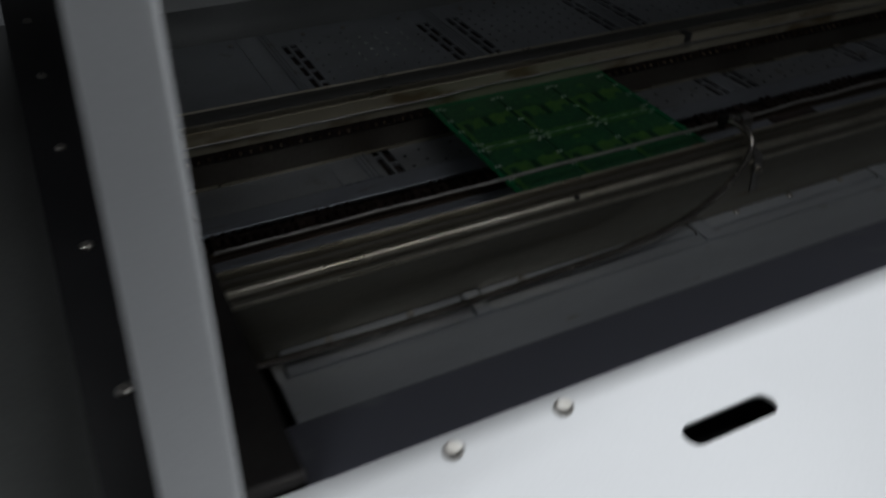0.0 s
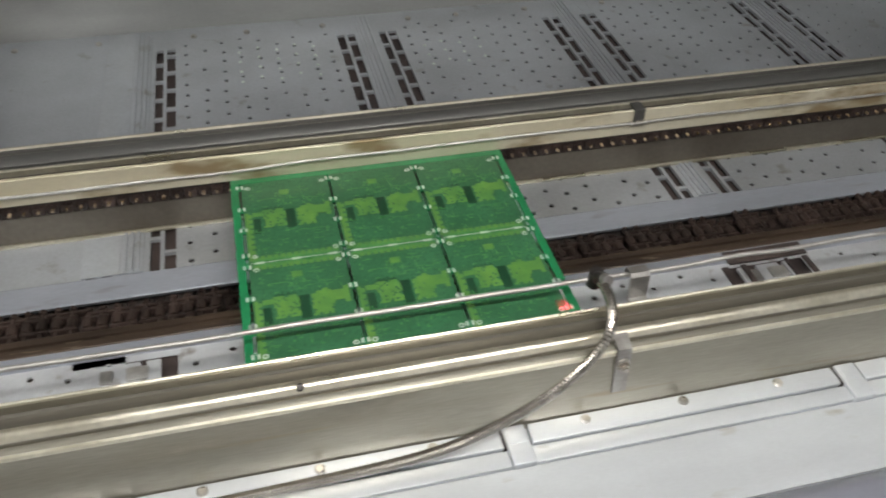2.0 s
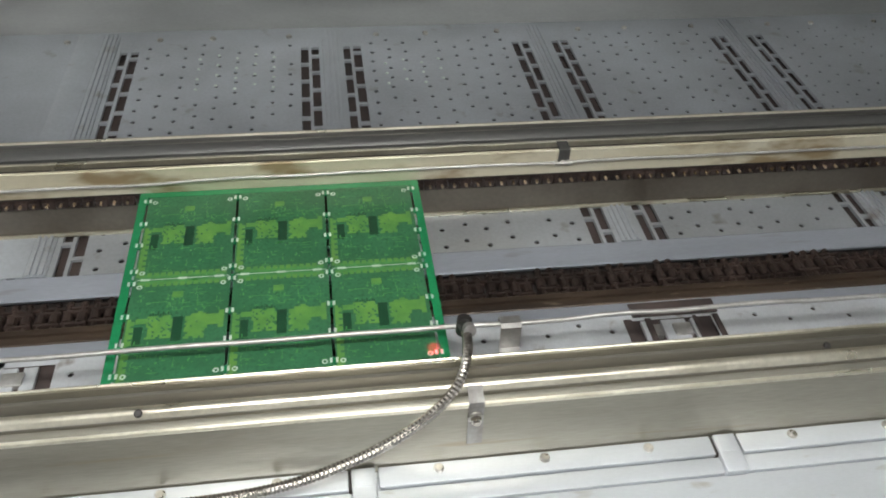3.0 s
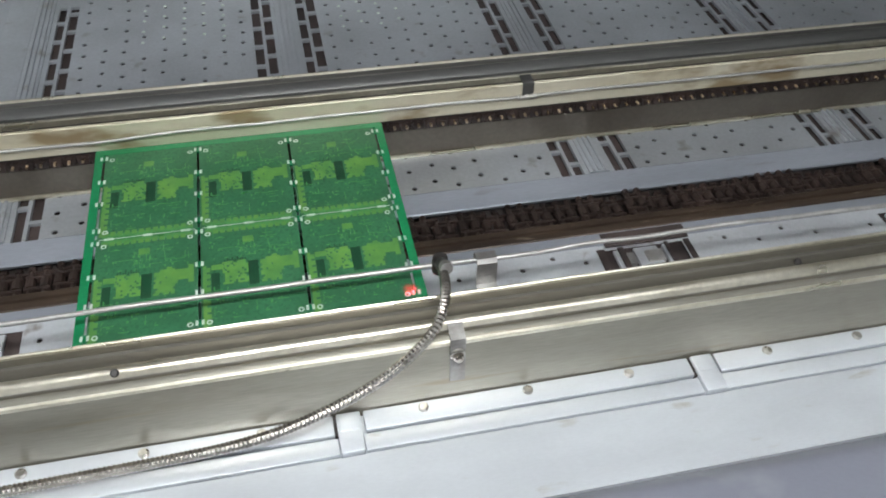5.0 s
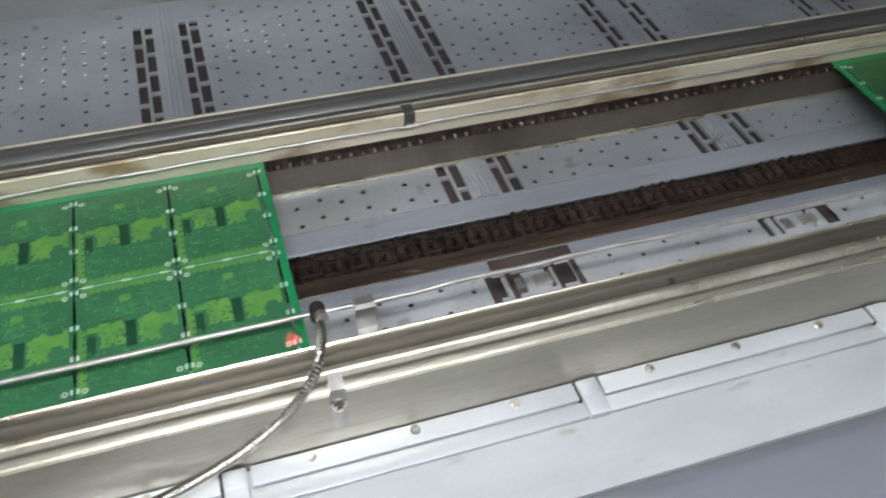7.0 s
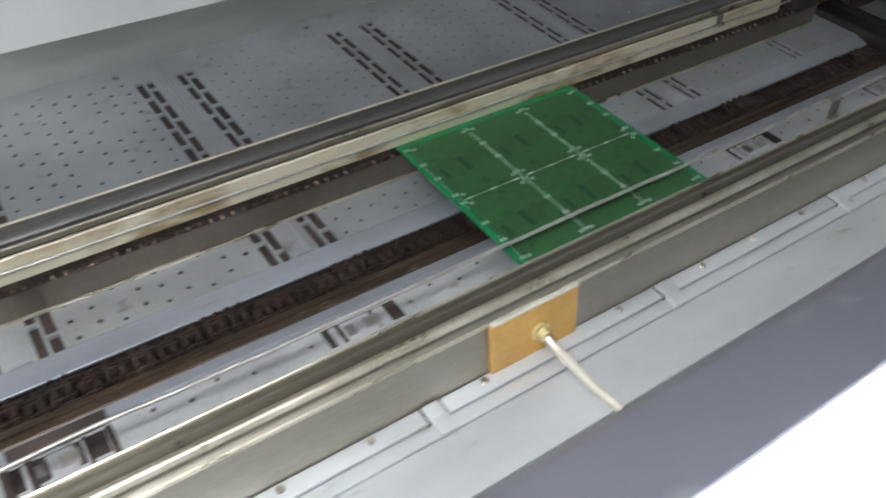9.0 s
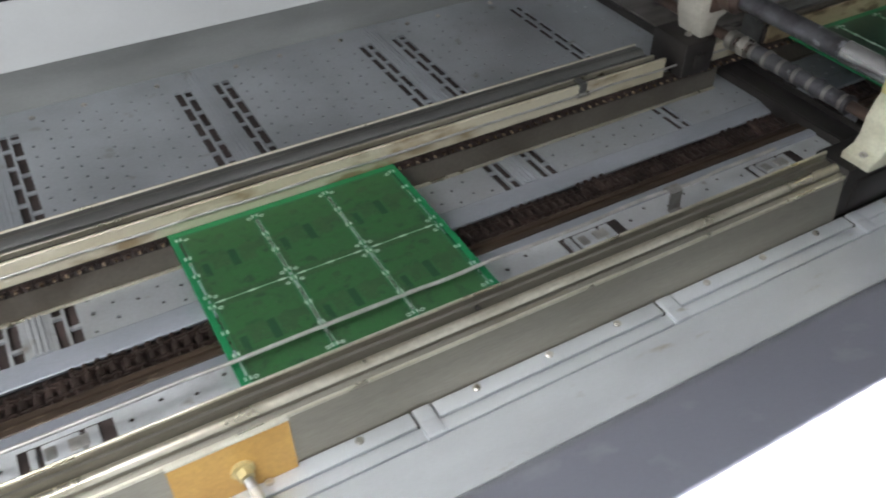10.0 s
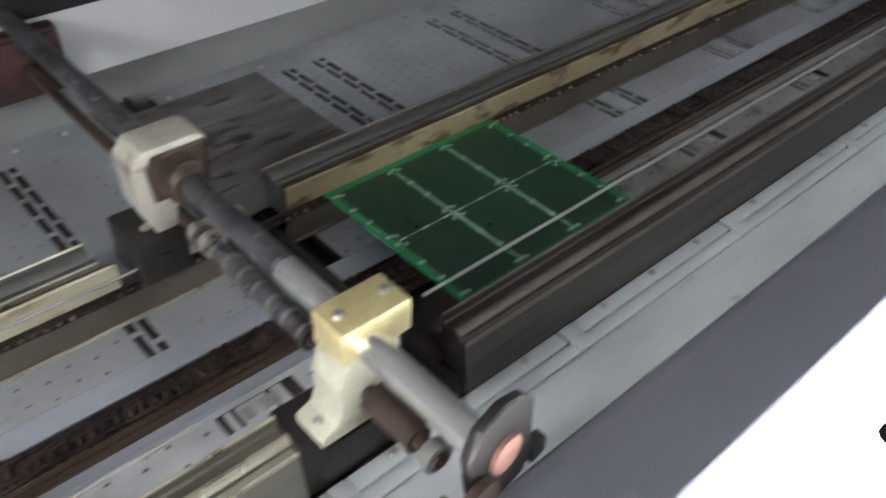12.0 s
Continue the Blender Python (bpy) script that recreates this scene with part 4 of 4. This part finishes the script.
            for k in range(9):
                slab(bm, x0 + cw * (0.23 + 0.025 * k), x0 + cw * (0.24 + 0.025 * k), y0 + rh * 0.615, y0 + rh * (0.64 + 0.02 * (k % 2)), z0, z1 - 0.00006)
            part("bare_layer", bm, window, b, smooth=False)["kind"] = "stuff"
            bm = bmesh.new()
            for ax in (0.075, 0.925):
                for ay in (0.075, 0.925):
                    ax2, ay2 = x0 + cw * ax, y0 + rh * ay
                    m = Matrix.Translation((ax2, ay2, H + 0.0001))
                    for i in range(10):
                        a0, a1 = i * 0.6283, (i + 1) * 0.6283
                        vs = [bm.verts.new(m @ Vector((rad * math.cos(a), rad * math.sin(a), 0.0001))) for rad, a in ((0.0026, a0), (0.0026, a1), (0.0013, a1), (0.0013, a0))]
                        bm.faces.new(vs)
            part("ring_layer", bm, TINNED, b, "bright tinned rings round the holes", smooth=False)["kind"] = "stuff"
    bm = bmesh.new()
    for c in range(4):
        x = rail + gap / 2 + c * (cw + gap)
        for y in (rail + 0.010, rail + rh * 0.36, rail + rh * 0.63, rail + rh - 0.004, rail + rh + 0.012, rail + rh * 1.40, rail + rh * 1.66, W - rail - 0.006):
            for s in (-1, 1):
                slab(bm, x + s * 0.0024 - 0.0011, x + s * 0.0024 + 0.0011, y - 0.0026, y + 0.0026, H + 0.00005, H + 0.0002)
    if field:
        for c in (1, 2):
            x = rail + c * (cw + gap)
            for s in (-0.0004, gap + 0.0004):
                slab(bm, x + s - 0.0003, x + s + 0.0003, rail + 0.014, W - rail - 0.014, H + 0.00003, H + 0.00015)
    for k in range(3):
        x = rail + gap + k * (cw + gap)
        slab(bm, x + 0.002, x + cw - 0.002, rail + rh - 0.0003, rail + rh + 0.0003, H + 0.00005, H + 0.0002)
        for f in (0.12, 0.5, 0.88):
            slab(bm, x + cw * f - 0.0040, x + cw * f + 0.0040, rail + rh - 0.0013, rail + rh + 0.0013, H + 0.00005, H + 0.0002)
    part("tab_marking", bm, TINNED, t, "pale marks along the milled gaps", smooth=False)["kind"] = "stuff"
    return t


panel = circuit_panel(POUR, DEEP, BOARD, EDGE, TRACE)
panel.location = (-0.158, 0.030, 0.0473)
# same boards; duller reflections are put into this copy's colours
panel = circuit_panel(FIELD_POUR, DEEP, MASK_TONED, EDGE, FIELD_POUR, FIELD)
panel.location = (0.801, 0.030, 0.0473)
panel["label"] = "green printed circuit board panel with pale tab marks, dulled reflections in its colour"
# darkest copy: viewing angle and reflection are put into its colours
panel = circuit_panel(BOARD_SHADED, BOARD_SHADED, MASK_TONED, EDGE, BOARD_SHADED, BOARD_SHADED)
panel.location = (1.763, 0.030, 0.0473)
panel["label"] = "green printed circuit board panel beyond the shaft, darkened in colour for its viewing angle"

# ---- drive shaft station between the oven sections ----
RX, RZ = 1.588, 0.165
shaft = thing("drive_shaft", (RX, 0.3, RZ), "polished steel shaft crossing the conveyor, dirty towards the back", "shaft")
bm = bmesh.new()
add_cyl(bm, (RX, -0.159, RZ), (RX, 0.075, RZ), 0.0138, 28)
add_cyl(bm, (RX, -0.1615, RZ), (RX, -0.159, RZ), 0.0118, 28, 0.0138)
part("polished_end", bm, CHROME, shaft)
bm = bmesh.new()
add_cyl(bm, (RX, 0.0751, RZ), (RX, 0.735, RZ), 0.0130, 24)
part("dirty_length", bm, DULL_SHAFT, shaft)
for ob in shaft.children:
    ob.matrix_parent_inverse = Matrix.Translation(shaft.location).inverted()

screw_rod = thing("adjusting_spindle", (RX, 0.3, 0.108), "rusty adjusting spindle with a knurled coupling", "spindle")
bm = bmesh.new()
add_cyl(bm, (RX, -0.125, 0.105), (RX, 0.735, 0.105), 0.0075, 16)
part("spindle_rod", bm, RUST, screw_rod)
for k in range(26):
    bm = bmesh.new()
    y = 0.045 + k * 0.0062
    add_cyl(bm, (RX, y, 0.105), (RX, y + 0.0060, 0.105), 0.0108 if k % 7 else 0.0124, 16)
    part("coupling_ring", bm, CLIP if k % 4 == 1 else DULL_SHAFT, screw_rod)
bm = bmesh.new()
add_cyl(bm, (RX, -0.098, 0.105), (RX, -0.042, 0.105), 0.0125, 20, 0.0140)
part("rusty_sleeve", bm, RUST, screw_rod)
for y in (-0.122, 0.213, 0.235):
    bm = bmesh.new()
    add_cyl(bm, (RX, y, 0.105), (RX, y + 0.012, 0.105), 0.0135, 18)
    part("collar", bm, SCREW if y > 0 else CLIP, screw_rod)
for ob in screw_rod.children:
    ob.matrix_parent_inverse = Matrix.Translation(screw_rod.location).inverted()

fb = thing("shaft_bracket", (RX, -0.015, 0.066), "cream cast bracket with a brass cap block round the shaft", "bracket", "shaft brackets")
bm = bmesh.new()
add_outline(bm, [(1.540, 0.0700), (1.540, 0.0800), (1.556, 0.0860), (1.561, 0.1000), (1.560, 0.1220), (1.566, 0.1420), (1.572, 0.1530), (1.622, 0.1530),
                 (1.624, 0.1300), (1.612, 0.1180), (1.604, 0.1150), (1.600, 0.1020), (1.606, 0.0860), (1.604, 0.0700)], -0.034, 0.006)
bmesh.ops.bevel(bm, geom=bm.edges[:], offset=0.0022, segments=2, affect="EDGES", profile=0.5)
part("cast_arm", bm, CAST, fb)
bm = bmesh.new()
add_box(bm, 1.5635, 1.6320, -0.038, 0.003, 0.1532, 0.1875, 0.0025)
part("brass_cap", bm, BRASS, fb)
sm = screw_mesh(0.0052, 0.005, "cap_screw", SCREW)
for x, y in ((1.575, -0.018), (1.620, -0.018)):
    shared("cap_screw", sm, fb, (x, y, 0.1876))
bm = bmesh.new()
add_cyl(bm, (1.613, -0.056, 0.128), (1.613, -0.030, 0.128), 0.0085, 16)
part("clamp_screw", bm, CAST, fb)
sm = screw_mesh(0.005, 0.004, "foot_screw", SCREW)
shared("foot_screw", sm, fb, (1.549, -0.016, 0.0815))
for ob in fb.children:
    ob.matrix_parent_inverse = Matrix.Translation(fb.location).inverted()

bb = thing("shaft_bracket", (1.60, 0.29, 0.08), "cream cast bracket holding the shaft in a rusty bush", "bracket", "shaft brackets")
bm = bmesh.new()
add_outline(bm, [(1.556, 0.1010), (1.546, 0.1350), (1.546, 0.1830), (1.559, 0.1975), (1.616, 0.1975), (1.625, 0.1920), (1.625, 0.1500),
                 (1.606, 0.1340), (1.584, 0.1240), (1.580, 0.1010)], 0.272, 0.318)
bmesh.ops.bevel(bm, geom=bm.edges[:], offset=0.003, segments=2, affect="EDGES", profile=0.5)
part("cast_body", bm, CAST_GREY, bb)
bm = bmesh.new()
add_outline(bm, [(1.560, 0.1400), (1.557, 0.1790), (1.566, 0.1900), (1.622, 0.1900), (1.622, 0.1530), (1.606, 0.1400)], 0.2665, 0.2716)
bmesh.ops.bevel(bm, geom=bm.edges[:], offset=0.0015, segments=1, affect="EDGES")
part("face_plate", bm, RUST, bb, "rusty brown front face")
bm = bmesh.new()
add_cyl(bm, (RX, 0.246, RZ), (RX, 0.2715, RZ), 0.0235, 28)
add_cyl(bm, (RX, 0.238, RZ), (RX, 0.246, RZ), 0.016, 28, 0.021)
part("rusty_bush", bm, RUST, bb)
for k, x in enumerate((1.547, 1.570)):
    shared("foot_screw", sm, bb, (x + 0.004, 0.290, 0.1008))
for ob in bb.children:
    ob.matrix_parent_inverse = Matrix.Translation(bb.location).inverted()


def end_block(x0, x1, y0, y1, z0, z1):
    bm = bmesh.new()
    add_box(bm, x0, x1, y0, y1, z0, z1, 0.003)
    add_box(bm, x0 + 0.02, x1 - 0.02, y0 - 0.003, y0 + 0.002, z0 + 0.012, z1 - 0.02, 0.001)
    return tagged(part("rail_end_block", bm, BLACK_STEEL), "blackened steel block closing the rail end", "block", "blocks at the rail ends")


end_block(1.5275, 1.655, -0.0200, 0.030, -0.005, 0.0692)
end_block(1.5280, 1.584, 0.266, 0.335, 0.0485, 0.1008)
bm = bmesh.new()
add_box(bm, 1.5855, 1.660, 0.2832, 0.300, 0.0485, 0.0760, 0.002)
tagged(part("rail_stub", bm, CREAM), "short yellowed rail stub under the far bracket", "rail stub")

# sprocket plate and hanging rusty chain at the front end of the shaft
sp_t = thing("sprocket_plate", (1.61, -0.16, 0.0), "black bearing plate with a copper-coloured hub at the shaft end", "bearing plate")
bm = bmesh.new()
add_outline(bm, [(1.596, 0.086), (1.578, 0.102), (1.568, 0.165), (1.580, 0.188), (1.606, 0.193), (1.630, 0.184), (1.645, 0.165), (1.648, 0.104), (1.640, 0.086)], -0.166, -0.156)
bmesh.ops.bevel(bm, geom=bm.edges[:], offset=0.002, segments=1, affect="EDGES")
part("plate", bm, BLACK_STEEL, sp_t)
bm = bmesh.new()
add_cyl(bm, (1.608, -0.1705, 0.141), (1.608, -0.1662, 0.141), 0.0165, 24)
part("hub", bm, material("coppery_hub", (0.36, 0.19, 0.15), 0.5, 0.3, None, 40), sp_t, "dull copper-coloured round hub")
bm = bmesh.new()
for k in range(22):
    a = k / 22 * 2 * math.pi
    add_box(bm, -0.0042, 0.0042, -0.004, 0.004, -0.0035, 0.0035)
    vs = list(bm.verts)[-8:]
    bmesh.ops.rotate(bm, verts=vs, cent=(0, 0, 0), matrix=Matrix.Rotation(-a, 3, "Y"))
    bmesh.ops.translate(bm, verts=vs, vec=(1.572 + 0.0165 * math.cos(a), -0.172, 0.122 + 0.0165 * math.sin(a)))
part("sprocket_teeth", bm, RUST, sp_t)
bm = bmesh.new()
add_cyl(bm, (1.572, -0.176, 0.122), (1.572, -0.166, 0.122), 0.0145, 24)
part("sprocket", bm, RUST, sp_t)
bm = bmesh.new()
add_box(bm, 1.6462, 1.6660, -0.1690, -0.1570, 0.088, 0.1080, 0.003)
part("side_lug", bm, BLACK_STEEL, sp_t)
for ob in sp_t.children:
    ob.matrix_parent_inverse = Matrix.Translation(sp_t.location).inverted()
sp_t.rotation_euler = (0, 0, radians(8))

hang = thing("drive_chain", (1.56, -0.15, 0.0), "rusty roller chain hanging from the shaft end to the deck", "chain")
bm = bmesh.new()
for s in (-1, 1):
    add_box(bm, -0.0062, 0.0062, s * 0.005 - 0.0009, s * 0.005 + 0.0009, -0.0042, 0.0042, 0.0012)
add_cyl(bm, (-0.0045, -0.0066, 0), (-0.0045, 0.0066, 0), 0.0032, 8)
HANG = mesh_of(bm, "link", RUST)
for k in range(15):
    f = k / 14
    shared("link", HANG, hang, (1.552 - 0.004 * f, -0.170 + 0.045 * f, 0.132 - 0.122 * f), (0, radians(78), radians(20 * math.sin(k))))
for k in range(11):
    f = k / 10
    shared("link", HANG, hang, (1.588 - 0.018 * f, -0.172 + 0.035 * f, 0.122 - 0.106 * f), (0, radians(80), radians(-12)))
bm = bmesh.new()
add_cyl(bm, (1.548, -0.130, 0.009), (1.548, -0.110, 0.012), 0.010, 14)
part("guide_roller", bm, RUST, hang)
for ob in hang.children:
    ob.matrix_parent_inverse = Matrix.Translation(hang.location).inverted()

# dark cross channel under the shaft, stained sheet and box at the back
channel = thing("cross_channel", (1.683, 0.35, -0.010), "blackened cross channel between the oven sections", "channel")
for nm, dims in (("channel_web", (1.6615, 1.7055, -0.02, 0.72, -0.010, 0.006)), ("channel_flange", (1.655, 1.661, -0.02, 0.72, -0.010, 0.012)),
                 ("channel_flange", (1.706, 1.712, -0.02, 0.72, -0.010, 0.012))):
    bm = bmesh.new()
    add_box(bm, *dims, 0.001)
    part(nm, bm, BLACK_STEEL, channel).matrix_parent_inverse = Matrix.Translation(channel.location).inverted()
bm = bmesh.new()
add_box(bm, 1.66, 1.90, 0.345, 0.660, 0.0122, 0.0160, 0.001)
tagged(part("cover_sheet", bm, STAINED), "stained dark brown cover sheet on the bed", "sheet")
box_t = thing("bearing_box", (1.547, 0.73, 0.060), "dark maroon bearing box at the back wall", "box")
bm = bmesh.new()
add_box(bm, 1.455, 1.640, 0.706, 0.7325, 0.060, 0.152, 0.004)
part("box_body", bm, MAROON, box_t)
bm = bmesh.new()
add_box(bm, 1.461, 1.634, 0.700, 0.7062, 0.066, 0.146, 0.003)
part("box_lid", bm, MAROON, box_t)
for ob in box_t.children:
    ob.matrix_parent_inverse = Matrix.Translation(box_t.location).inverted()
